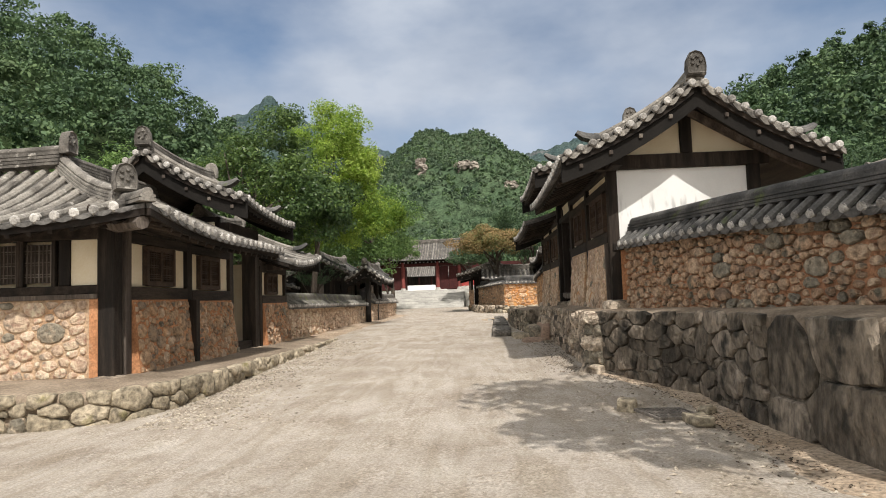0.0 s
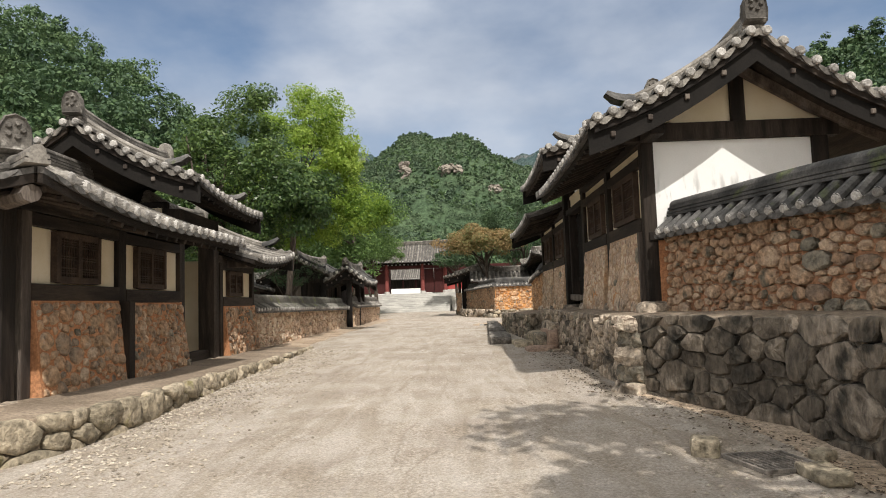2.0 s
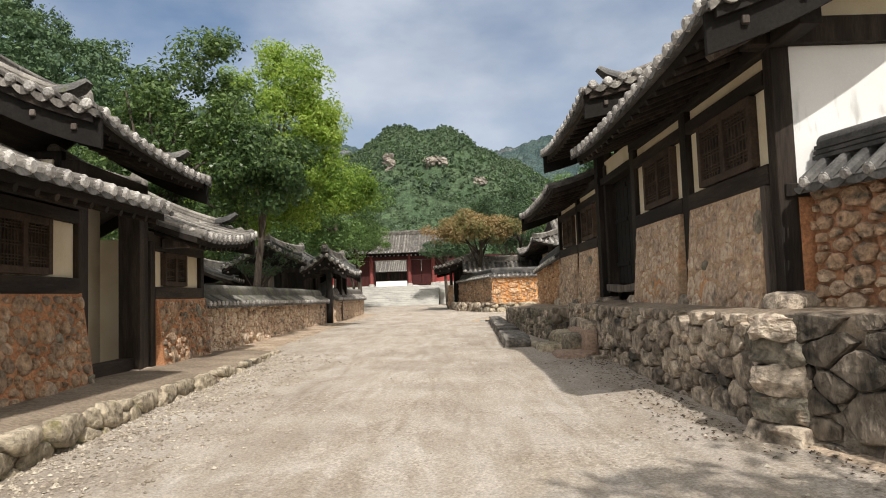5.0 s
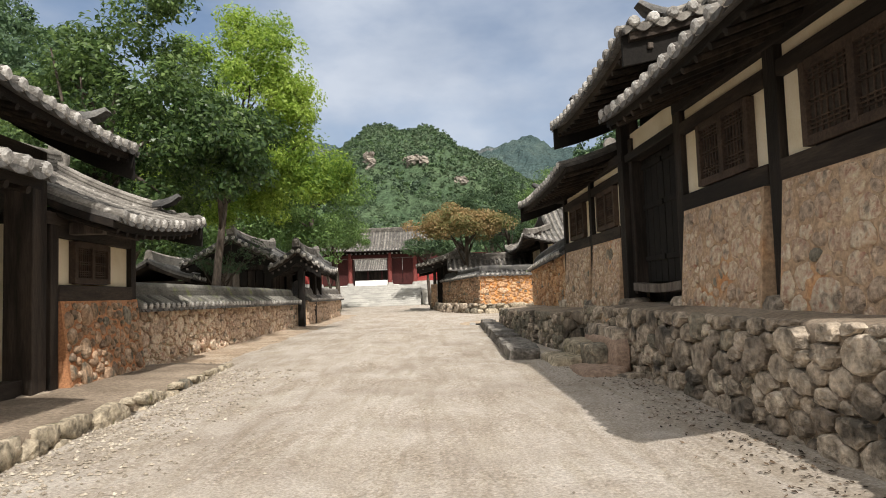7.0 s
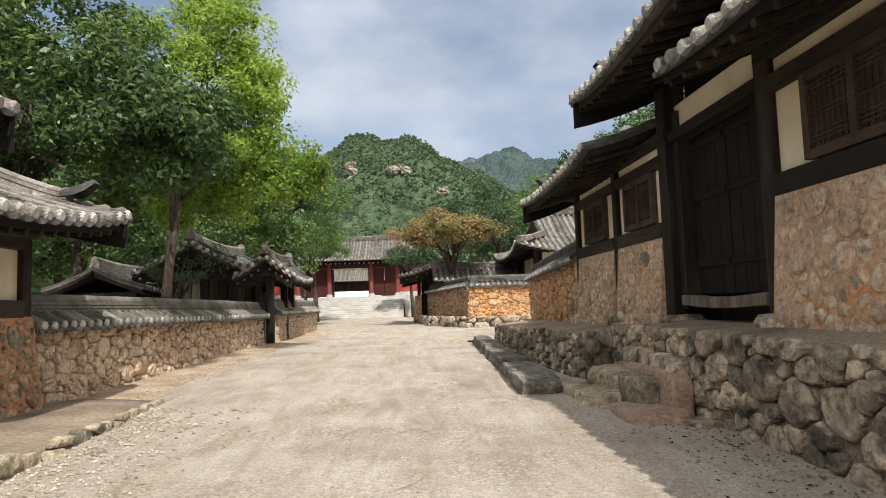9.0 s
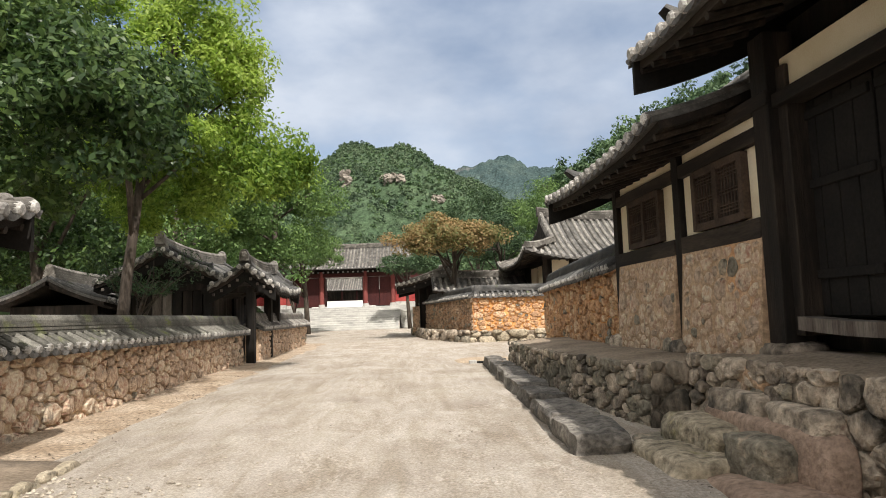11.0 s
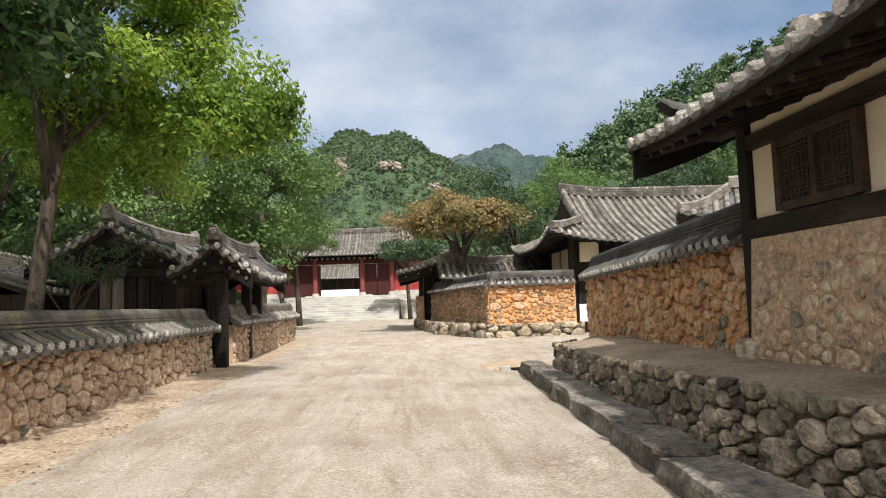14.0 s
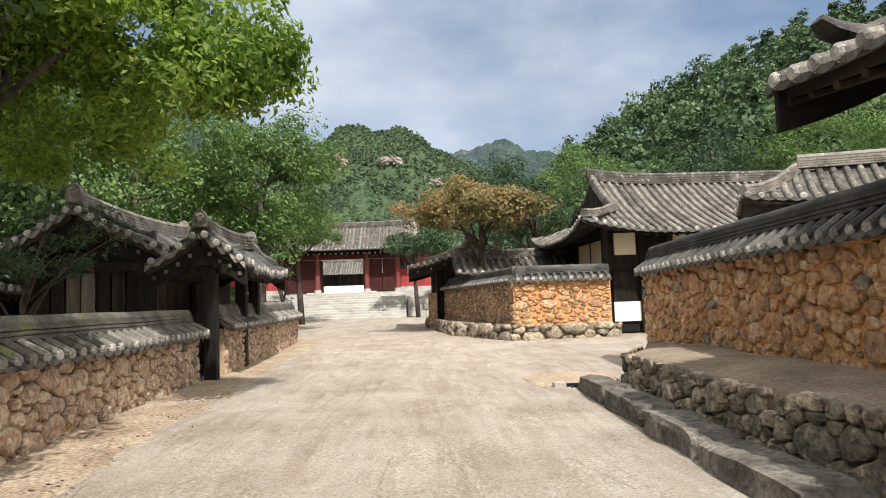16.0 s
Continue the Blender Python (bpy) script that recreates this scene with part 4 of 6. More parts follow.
# wall that faces the yard in front
box_part("stone_wall", (-8.0, -0.1, 0.3), (-0.28, 0.13, 1.8), M["clay_tan"], LH, "field stones in pale clay")
stone_field(LH, (-5.0, -0.1, 0.42), (1, 0, 0), (0, 0, 1), (0, -1, 0), 4.62, 1.34, 0.27, 0.19, M["stone_tan"], 0.035, 0.022, 21)
box_part("clay_edge", (-0.34, -0.125, 0.36), (-0.2, 0.1, 1.78), M["clay"], LH, "orange clay edge")
box_part("sill_beam", (-8.0, -0.16, 1.78), (-0.2, 0.08, 1.86), M["wood_worn"], LH)
box_part("sill_beam", (-8.0, -0.12, 1.86), (-0.2, 0.1, 2.0), M["wood_x"], LH)
box_part("head_beam", (-8.0, -0.12, 2.74), (-0.2, 0.1, 3.05), M["wood_x"], LH)
box_part("plaster", (-0.68, -0.05, 2.0), (-0.24, 0.0, 2.74), M["cream"], LH)
box_part("post", (-0.86, -0.09, 2.0), (-0.68, 0.1, 2.74), M["wood"], LH)
for x0 in (-1.44, -2.02):
    wdw = box_part("window", (x0, -0.03, 2.06), (x0 + 0.46, 0.0, 2.68), M["shade_backing"], LH, "dark wooden lattice window")
    for a, b in ((x0 - 0.06, x0), (x0 + 0.46, x0 + 0.52)):
        box_part("window_frame", (a, -0.09, 2.0), (b, 0.02, 2.74), M["wood"], wdw)
    for k in range(7):
        box_part("slat", (x0 + 0.065 * (k + 0.65) - 0.008, -0.055, 2.06), (x0 + 0.065 * (k + 0.65) + 0.008, -0.035, 2.68), M["wood_worn"], wdw, chamfer=0.003)
    for zz in (2.16, 2.2, 2.35, 2.39, 2.54, 2.58):
        box_part("slat", (x0, -0.05, zz - 0.007), (x0 + 0.46, -0.03, zz + 0.007), M["wood_worn"], wdw, chamfer=0.003)
for x0 in (-3.2, -5.0):
    box_part("post", (x0, -0.14, 0.5), (x0 + 0.22, 0.08, 2.9), M["wood"], LH)
# gateway
post(LH, 1, 7.35, 0.45, 3.6, 0.34)
post(LH, 1, 7.72, 0.42, 2.7, 0.2, base=False)
box_part("gate_wall", (-1.05, 5.3, 0.4), (-0.95, 7.9, 3.4), M["cream"], LH, "cream plaster wall inside the gateway")
box_part("door_post", (-0.35, 5.46, 0.5), (-0.1, 5.6, 2.75), M["wood"], LH)
box_part("transom", (-0.96, 5.6, 1.9), (-0.88, 7.2, 2.03), M["wood_x"], LH)
box_part("threshold", (-0.3, 5.5, 0.45), (-0.05, 7.2, 0.66), M["wood_x"], LH)
box_part("lintel", (-0.2, 5.4, 3.3), (0.06, 7.5, 3.6), M["wood_x"], LH)
box_part("upper_wall", (-2.7, 5.25, 3.0), (-0.2, 5.36, 3.75), M["wood"], LH)
box_part("plaster", (-0.75, 5.2, 3.2), (-0.3, 5.25, 3.62), M["cream"], LH)
box_part("plaster", (-1.9, 5.2, 3.2), (-0.95, 5.25, 3.62), M["cream"], LH)
# wing beyond the gate
bay(LH, 1, 7.82, 10.2, 0.42, 1.66, 2.5, (8.3, 9.3))
post(LH, 1, 10.28, 0.4, 2.7, 0.2)
facade_box(LH, 1, "wall_plate", -0.14, 0.08, 7.5, 10.5, 2.66, 2.82, "wood_x")
stone_panel(LH, 1, 7.86, 10.42, 0.24, 1.64, 0.16, "stone_red", "clay", 0.2, 0.2, 13)

HX, HY, HZ = -1.75, 1.5, 4.2


def l_eave_z(y):
    return 2.83 + 0.30 * max(0, 1 - (y + 1.05) / 3.2) ** 2


def l_street(u, v):
    y = -1.05 + u
    ez = l_eave_z(y)
    return (1.1 + 0.045 * u + (HX - 1.1 - 0.045 * u) * v, y, ez + (HZ - ez) * v - 0.14 * 4 * v * (1 - v))


def l_front(u, v):
    x = 1.0 - u
    ez = 2.88 + 0.26 * max(0, 1 - u / 3.2) ** 2
    return (x, -1.05 + (HY + 1.05) * v, ez + (HZ - ez) * v - 0.14 * 4 * v * (1 - v))


roof_slope(LH, l_street, 6.15, vend=lambda u: min(1, max(0.02, u / 2.55)), slope_len=3.1)
roof_slope(LH, l_front, 8.5, vend=lambda u: min(1, max(0.02, u / 2.75)), slope_len=3.0, nu=26)
rafters(LH, l_street, 6.1, 0.36)
rafters(LH, l_front, 8.4, 0.36)
hip = [Vector(l_front(2.75 * k, k)) + Vector((0, 0, 0.05)) for k in (0.22, 0.34, 0.46, 0.6, 0.75, 0.88, 1.0)]
ridge(LH, hip, 0.24, 0.26)
low = [Vector(l_front(2.75 * k, k)) + Vector((0, 0, 0.03 + 0.16 * max(0, 0.2 - k))) for k in (-0.03, 0.06, 0.14, 0.24)]
ridge(LH, low, 0.2, 0.15, 2, name="hip_ridge")
finial(LH, hip[0] + Vector((0.06, -0.06, 0.2)), (0.7, -0.7, 0.1), 0.4)
finial(LH, hip[0] + Vector((-0.1, 0.1, -0.1)), (0.7, -0.7, 0.1), 0.36)
ridge(LH, [(HX - 7.0 * i / 10, HY, HZ + 0.05 + 0.1 * (1 - i / 10) ** 3) for i in range(11)], 0.3, 0.34)
ridge(LH, [(HX, HY + 3.6 * i / 6, HZ + 0.03) for i in range(7)], 0.28, 0.3)
finial(LH, (HX + 0.1, HY, HZ + 0.36), (1, 0, 0.1), 0.4)
g = Geo().tube([(0.95, -1.0, 2.86), (0.2, -0.25, 2.93), (-0.6, 0.5, 3.1)], [0.1, 0.12, 0.12], 8)
part("hip_rafter", g, M["wood_worn"], LH, "pale weathered corner rafter")
gable_roof(LH, 1, 4.35, 8.7, -1.65, 5.1, 0.75, 3.93, 3.75, wall_in=0.4)
gable_roof(LH, 1, 7.6, 11.3, -1.7, 3.95, 0.95, 2.62, 2.95, near=False, wall_in=0.4, finial_near=False)
box_part("beam_end", (0.1, 8.0, 2.55), (0.55, 8.16, 2.72), M["wood_worn"], LH)

# ---- house on the terrace ----
RH = thing("gate_house", (2.5, 13.4, 0.0), "tall timber house with grey tiled gable roof on a stone terrace", "house", turn=1.4)
for a, b, zt in ((0.12, 5.0, 4.1), (7.75, 12.4, 4.05)):
    box_part("wall", (0.12, a, 1.2), (2.75, b, zt), M["cream"], RH)
post(RH, -1, 0.02, 1.42, 4.15, 0.18, mat="wood")
facade_box(RH, -1, "post_face", 0.0, 0.12, 0.13, 0.22, 1.42, 2.58, "wood_worn", "pale weathered board beside the corner post")
post(RH, -1, 2.5, 1.4, 4.1, 0.24)
post(RH, -1, 5.0, 1.4, 4.1, 0.26)
post(RH, -1, 7.65, 1.35, 4.6, 0.3)
post(RH, -1, 9.87, 1.3, 4.0, 0.2)
post(RH, -1, 12.4, 1.3, 4.0, 0.2)
for y0, y1, win, sd in ((0.13, 2.37, (0.5, 1.9), 31), (2.63, 4.88, (3.03, 4.28), 32)):
    bay(RH, -1, y0, y1, 1.4, 2.62, 3.66, win)
    facade_box(RH, -1, "plaster", -0.1, -0.02, y0, y1, 3.83, 4.0, "cream")
    stone_panel(RH, -1, y0 + 0.1, y1, 1.2, 2.6, 0.12, "stone_tan", "clay_tan", 0.27, 0.22, sd, 0.03, 0.03)
for y0, y1, win, sd in ((7.8, 9.76, (8.15, 9.3), 33), (9.98, 12.3, (10.5, 11.7), 34)):
    bay(RH, -1, y0, y1, 1.3, 2.5, 3.5, win)
    facade_box(RH, -1, "plaster", -0.1, -0.02, y0, y1, 3.67, 3.82, "cream")
    stone_panel(RH, -1, y0, y1, 1.05, 2.48, 0.1, "stone_tan", "clay_tan", 0.26, 0.2, sd, 0.03, 0.03)
facade_box(RH, -1, "wall_plate", -0.14, 0.08, -0.7, 5.1, 4.0, 4.16, "wood_x")
facade_box(RH, -1, "wall_plate", -0.14, 0.08, 7.5, 13.2, 3.82, 3.98, "wood_x")
# gate: double door set back, coloured near-black for the shade in the open doorway
for a, b in ((5.3, 6.4), (6.42, 7.5)):
    d = box_part("door", (0.28, a, 1.62), (0.36, b, 3.8), M["black"], RH, "plank gate leaf, near-black for the doorway shade")
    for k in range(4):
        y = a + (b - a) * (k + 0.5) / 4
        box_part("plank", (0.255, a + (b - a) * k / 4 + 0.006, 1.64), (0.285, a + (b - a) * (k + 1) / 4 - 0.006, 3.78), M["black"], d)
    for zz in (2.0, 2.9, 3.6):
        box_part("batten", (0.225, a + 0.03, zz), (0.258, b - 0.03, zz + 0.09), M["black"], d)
for a in (5.13, 7.35):
    box_part("door_post", (0.05, a, 1.45), (0.3, a + 0.17, 4.2), M["wood"], RH)
g = Geo().grid(lambda a, b: (-0.02 + 0.22 * b, 5.25 + 2.1 * a, 1.64 - 0.04 * math.sin(math.pi * a)), 10, 1, 0.13)
part("threshold", g, M["wood_worn"], RH, "worn pale wooden threshold")
box_part("over_door", (0.1, 5.1, 3.8), (0.2, 7.5, 4.3), M["cream"], RH)
box_part("lintel", (-0.02, 5.1, 3.78), (0.24, 7.5, 3.92), M["wood_x"], RH)
box_part("gate_core", (0.4, 5.0, 1.3), (2.7, 7.8, 4.8), M["wood"], RH)
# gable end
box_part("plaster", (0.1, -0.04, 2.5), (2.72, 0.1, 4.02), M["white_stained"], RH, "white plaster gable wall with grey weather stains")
box_part("stone_wall", (0.0, -0.06, 1.2), (2.85, 0.1, 2.5), M["clay"], RH)
box_part("tie_beam", (-0.3, -0.14, 4.02), (3.1, 0.1, 4.3), M["wood"], RH)
box_part("tie_beam", (0.0, -0.1, 2.42), (2.85, 0.05, 2.56), M["wood"], RH)
box_part("post", (2.68, -0.12, 1.3), (2.92, 0.12, 4.1), M["wood"], RH)
box_part("king_post", (1.42, -0.12, 4.3), (1.64, 0.08, 5.2), M["wood"], RH)
g = Geo()
g.add([(0.0, -0.03, 4.25), (3.05, -0.03, 4.25), (1.53, -0.03, 5.3), (0.0, 0.08, 4.25), (3.05, 0.08, 4.25), (1.53, 0.08, 5.3)], [(0, 1, 2), (5, 4, 3), (0, 3, 4, 1), (1, 4, 5, 2), (2, 5, 3, 0)])
part("gable_plaster", g, M["cream"], RH)
for a, b in (((-0.75, 3.95), (1.53, 5.18)), ((3.8, 3.95), (1.53, 5.18))):
    g = Geo().tube([(a[0], -0.16, a[1]), ((a[0] + b[0]) / 2, -0.16, (a[1] + b[1]) / 2 - 0.06), (b[0], -0.16, b[1])], 0.12, 6)
    part("gable_beam", g, M["wood_worn"], RH, "weathered curved gable rafter")
gable_roof(RH, -1, -0.94, 5.25, -1.53, 5.36, 1.05, 4.02, 3.9, wall_in=0.4, finial_far=False, far=False)
gable_roof(RH, -1, 4.05, 8.65, -1.5, 5.72, 1.05, 4.72, 4.6, wall_in=0.4, lift=0.16)
gable_roof(RH, -1, 8.2, 13.45, -1.5, 4.9, 1.0, 3.8, 3.72, near=False, wall_in=0.4, finial_near=False)


# ---- terrace, its steps and kerb ----
def rubble_face(parent, path, tops, base, cw, ch, mat, clay, proud, gap, seed, depth=0.5, limit=300, smooth=True, odd=0.1, flat=0.86):
    """A retaining wall that follows path; tops and base are heights at its points."""
    path = [Vector((*p, 0)) for p in path]
    left = limit
    for i, (a, b) in enumerate(zip(path, path[1:])):
        t = (b - a).normalized()
        n = Vector((-t.y, t.x, 0))
        z0, w = min(base[i], base[i + 1]) - 0.25, (b - a).length

        def face(k, m, i=i, a=a, b=b, n=n, z0=z0, w=w):
            p, zt = a.lerp(b, k), tops[i] + (tops[i + 1] - tops[i]) * k - 0.04
            z = z0 + (zt - z0) * m
            off = -0.05 * m + (0.6 * proud * tone(k * w * 2.6, z * 2.6, seed + i) + 0.45 * proud * tone(k * w * 7, z * 7, seed + i)) * min(1, 10 * k, 10 * (1 - k)) * min(1, 8 * (1 - m))
            return (p.x + n.x * off, p.y + n.y * off, z)
        g = Geo().grid(face, max(6, int(w / 0.09)), 16)
        vs = []
        for p, zt in ((a, tops[i]), (b, tops[i + 1])):
            for off, z in ((0.0, z0), (-0.05, zt - 0.04), (-depth, zt - 0.04), (-depth, z0)):
                q = p + n * off
                vs.append((q.x, q.y, z))
        g.add(vs, [(1, 5, 6, 2), (2, 6, 7, 3), (3, 7, 4, 0), (0, 1, 2, 3), (7, 6, 5, 4)])
        part("wall_core", g, M[clay], parent)
        h = max(tops[i], tops[i + 1]) - min(base[i], base[i + 1]) + 0.1

        def keep(u, v, i=i, w=w):
            return v + min(base[i], base[i + 1]) - 0.1 < tops[i] + (tops[i + 1] - tops[i]) * u / w - 0.02
        left -= stone_field(parent, (a.x, a.y, min(base[i], base[i + 1]) - 0.1), t, (0, 0, 1), n, w, h, cw, ch, M[mat], proud, gap, seed + i, max(0, left), keep,
                            wave=lambda u, v: (0.03 * tone(u * 1.1, v * 2, seed), 0.02 * tone(u * 1.1 + 9, v * 2, seed), 0), smooth=smooth, odd=odd, flat=flat)


def slab(parent, name, cx, cy, cz, lx, ly, lz, mat, seed, turn=0.0, rough=0.05, square=7, soft=True):
    """An uneven block with worn edges."""
    rng = random.Random(seed)
    bm = bmesh.new()
    bmesh.ops.create_cube(bm, size=1)
    bmesh.ops.subdivide_edges(bm, edges=bm.edges, cuts=5, use_grid_fill=True)
    for v in bm.verts:
        p = v.co * 2
        k = (abs(p.x) ** square + abs(p.y) ** square + abs(p.z) ** square) ** (1 / square)
        p = p / k if k > 1 else p
        w = noise.noise_vector(Vector((p.x * 1.3 + seed * 3.7, p.y * 1.3, p.z * 1.3))) * rough
        v.co = Vector((p.x * lx / 2, p.y * ly / 2, p.z * lz / 2)) + Vector((w.x * min(1, lx * 2), w.y * min(1, ly), w.z * 0.6))
    bmesh.ops.transform(bm, matrix=pose(cx, cy, cz, rng.uniform(-2, 2), rng.uniform(-2, 2), turn), verts=bm.verts)
    me = bpy.data.meshes.new(name)
    bm.to_mesh(me)
    bm.free()
    me.materials.append(M[mat])
    if soft:
        me.shade_smooth()
    ob = new(name, me)
    ob.parent = parent
    return ob


TER = [(3.55, 2.0), (3.4, 5.0), (3.18, 8.0), (3.02, 10.0), (1.95, 12.45), (1.82, 15.5), (1.78, 19.4), (1.72, 22.0)]
terrace = thing("terrace_wall", (0, 0, 0), "rough grey rubble retaining wall of large boulders", "terrace")
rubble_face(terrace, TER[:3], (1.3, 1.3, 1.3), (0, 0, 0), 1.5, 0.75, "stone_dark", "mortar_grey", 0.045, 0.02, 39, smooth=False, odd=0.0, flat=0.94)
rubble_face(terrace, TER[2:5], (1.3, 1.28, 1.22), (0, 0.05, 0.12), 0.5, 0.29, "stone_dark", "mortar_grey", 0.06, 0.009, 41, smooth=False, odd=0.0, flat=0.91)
rubble_face(terrace, TER[4:], (1.22, 1.25, 1.25, 1.2), (0.12, 0.2, 0.28, 0.34), 0.36, 0.23, "stone_grey", "mortar_tan", 0.06, 0.022, 51, limit=220, smooth=False, odd=0.12)
z = 0.02
for k, (lx, ly, lz) in enumerate(((0.5, 0.62, 0.3), (0.44, 0.56, 0.24), (0.5, 0.5, 0.27), (0.42, 0.56, 0.22), (0.46, 0.46, 0.2))):
    slab(terrace, "corner_stone", 1.99 + 0.03 * (k % 2), 12.5, z + lz / 2, lx, ly, lz * 1.06, ("stone_grey", "stone_slate")[k % 2], 140 + k, 24 + 9 * (k % 3), 0.09, 7, False)
    z += lz
terrace2 = thing("terrace_wall", (0, 0, 0), "low grey rubble retaining wall behind a kerb", "terrace")
rubble_face(terrace2, [(1.3, 22.2), (0.98, 24.3), (0.9, 26.6), (0.92, 30.8), (1.7, 32.2)], (1.12, 1.1, 1.05, 1.02, 0.98), (0.36, 0.4, 0.44, 0.48, 0.5), 0.28, 0.19, "stone_grey", "mortar_grey", 0.055, 0.022, 61, smooth=False, odd=0.4)
rubble_face(terrace2, [(1.72, 22.0), (1.3, 22.2)], (1.15, 1.12), (0.36, 0.36), 0.3, 0.22, "stone_dark", "mortar_grey", 0.07, 0.02, 66, limit=40)
TOP = [(3.6, 2), (3.4, 5.0), (3.18, 8.0), (3.02, 10.0), (1.95, 12.45), (1.82, 15.5), (1.78, 19.4), (1.72, 22.0), (1.3, 22.2), (0.98, 24.3), (0.9, 26.6), (0.92, 30.8), (1.7, 32.2), (2.4, 34.0)]
TOPZ = (1.26, 1.26, 1.26, 1.24, 1.2, 1.22, 1.22, 1.16, 1.08, 1.06, 1.02, 0.98, 0.94, 0.9)


def terrace_top(a, b):
    k = a * (len(TOP) - 1)
    i = min(int(k), len(TOP) - 2)
    f = k - i
    x, y = TOP[i][0] + (TOP[i + 1][0] - TOP[i][0]) * f, TOP[i][1] + (TOP[i + 1][1] - TOP[i][1]) * f
    z = TOPZ[i] + (TOPZ[i + 1] - TOPZ[i]) * f
    return (x + 0.04 + (9.0 - x) * b ** 2, y, z + 0.1 * min(1, b * 3) + 0.03 * tone(x + b * 9, y * 0.8))


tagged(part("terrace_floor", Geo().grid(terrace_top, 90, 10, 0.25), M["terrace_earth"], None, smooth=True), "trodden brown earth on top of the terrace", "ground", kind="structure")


# loose blocks and leaf litter at the foot of the terrace
for bx, by, lx, ly, lz, sd in ((1.8, 9.2, 0.3, 0.26, 0.2, 301), (2.45, 8.3, 0.5, 0.26, 0.12, 302), (2.75, 8.9, 0.2, 0.16, 0.12, 303)):
    tagged(slab(None, "loose_block", bx, by, road_z(bx, by) + lz * 0.3, lx, ly, lz, "stone_pale", sd, sd * 17, 0.04), "loose pale stone block lying at the roadside", "stone", "loose blocks")
# drain grate lying askew on the road
grate = thing("drain_grate", (2.22, 8.7, road_z(2.22, 8.7) + 0.02), "dark rusty iron drain grate lying in the roadside dirt", "drain grate")
grate.matrix_world = pose(2.22, 8.7, road_z(2.22, 8.7) + 0.02, 5, 4, 24)
for x0, x1, y0, y1 in ((-0.36, 0.36, -0.25, -0.225), (-0.36, 0.36, 0.225, 0.25), (-0.36, -0.335, -0.225, 0.225), (0.335, 0.36, -0.225, 0.225)):
    box_part("rim", (x0, y0, 0.0), (x1, y1, 0.04), M["iron"], grate)
for k in range(9):
    x = -0.268 + 0.067 * k
    box_part("bar", (x - 0.006, -0.225, 0.004), (x + 0.006, 0.225, 0.036), M["iron"], grate)
for y in (-0.075, 0.075):
    box_part("cross_bar", (-0.335, y - 0.008, 0.006), (0.335, y + 0.008, 0.03), M["iron"], grate)
rng = random.Random(77)
g = Geo()
for i in range(2600):
    if i < 1100:
        y = rng.uniform(5.5, 12.2)
        x = (3.1 if y < 10 else 3.1 - (y - 10) * 0.44) - abs(rng.gauss(0, 0.35))
    elif i < 2000:
        y = rng.uniform(12.5, 21)
        x = 1.72 - abs(rng.gauss(0, 0.42))
    else:
        y = rng.uniform(21, 34)
        x = -6.05 + abs(rng.gauss(0, 0.4))
    k = rng.uniform(0.01, 0.034)
    a, z = rng.uniform(0, 6.3), road_z(x, y) + 0.008
    g.add([(x + k * math.cos(a), y + k * math.sin(a), z), (x + k * 0.5 * math.cos(a + 1.6), y + k * 0.5 * math.sin(a + 1.6), z + 0.01), (x - k * math.cos(a), y - k * math.sin(a), z + rng.uniform(0, 0.015)), (x - k * 0.5 * math.cos(a + 1.6), y - k * 0.5 * math.sin(a + 1.6), z + 0.004)], [(0, 1, 2, 3)])
M["litter"] = ramp_material("dry_leaf_litter", [(0.03, 0.022, 0.015), (0.08, 0.055, 0.035), (0.16, 0.11, 0.07)], 3, 0.95, 0.2, 30, 0.5, island=True)
tagged(part("leaf_litter", g, M["litter"]), "dry brown leaf litter along the wall foot", "litter", kind="stuff")


def verge(name, label, xa, xb, y0, y1, steps=40):
    def f(a, b):
        y = y0 + (y1 - y0) * a
        l, r = xa(y), xb(y) + 0.22 * tone(y * 0.9, 5.1) + 0.1 * tone(y * 2.7, 2.2)
        x = l + (r - l) * b
        return (x, y, road_z(x, y) + 0.03 * (1 - b) + 0.012 * (1 - b ** 4) - 0.006)
    tagged(part(name, Geo().grid(f, steps, 6), M["soil"], None, smooth=True), label, "ground", kind="structure")


M["soil"] = ramp_material("brown_roadside_soil", [(0.30, 0.225, 0.155), (0.40, 0.315, 0.23), (0.47, 0.385, 0.295)], 1.6, 0.97, 0.9, 20, fine_mix=0.55, bump_dist=0.03)
verge("verge_west", "brown earth strip along the yard wall", lambda y: -6.5, lambda y: -5.2, 21.0, 45.0)
verge("verge_east", "brown earth at the foot of the terrace", lambda y: 3.6 if y < 9.8 else max(1.95, 3.3 - (y - 9.8) * 0.5), lambda y: (2.6 if y < 9.8 else max(1.75, 2.6 - (y - 9.8) * 0.3)), 3.0, 12.4)
steps = thing("stone_steps", (0, 0, 0), "rough granite steps leading up to the gate", "steps")
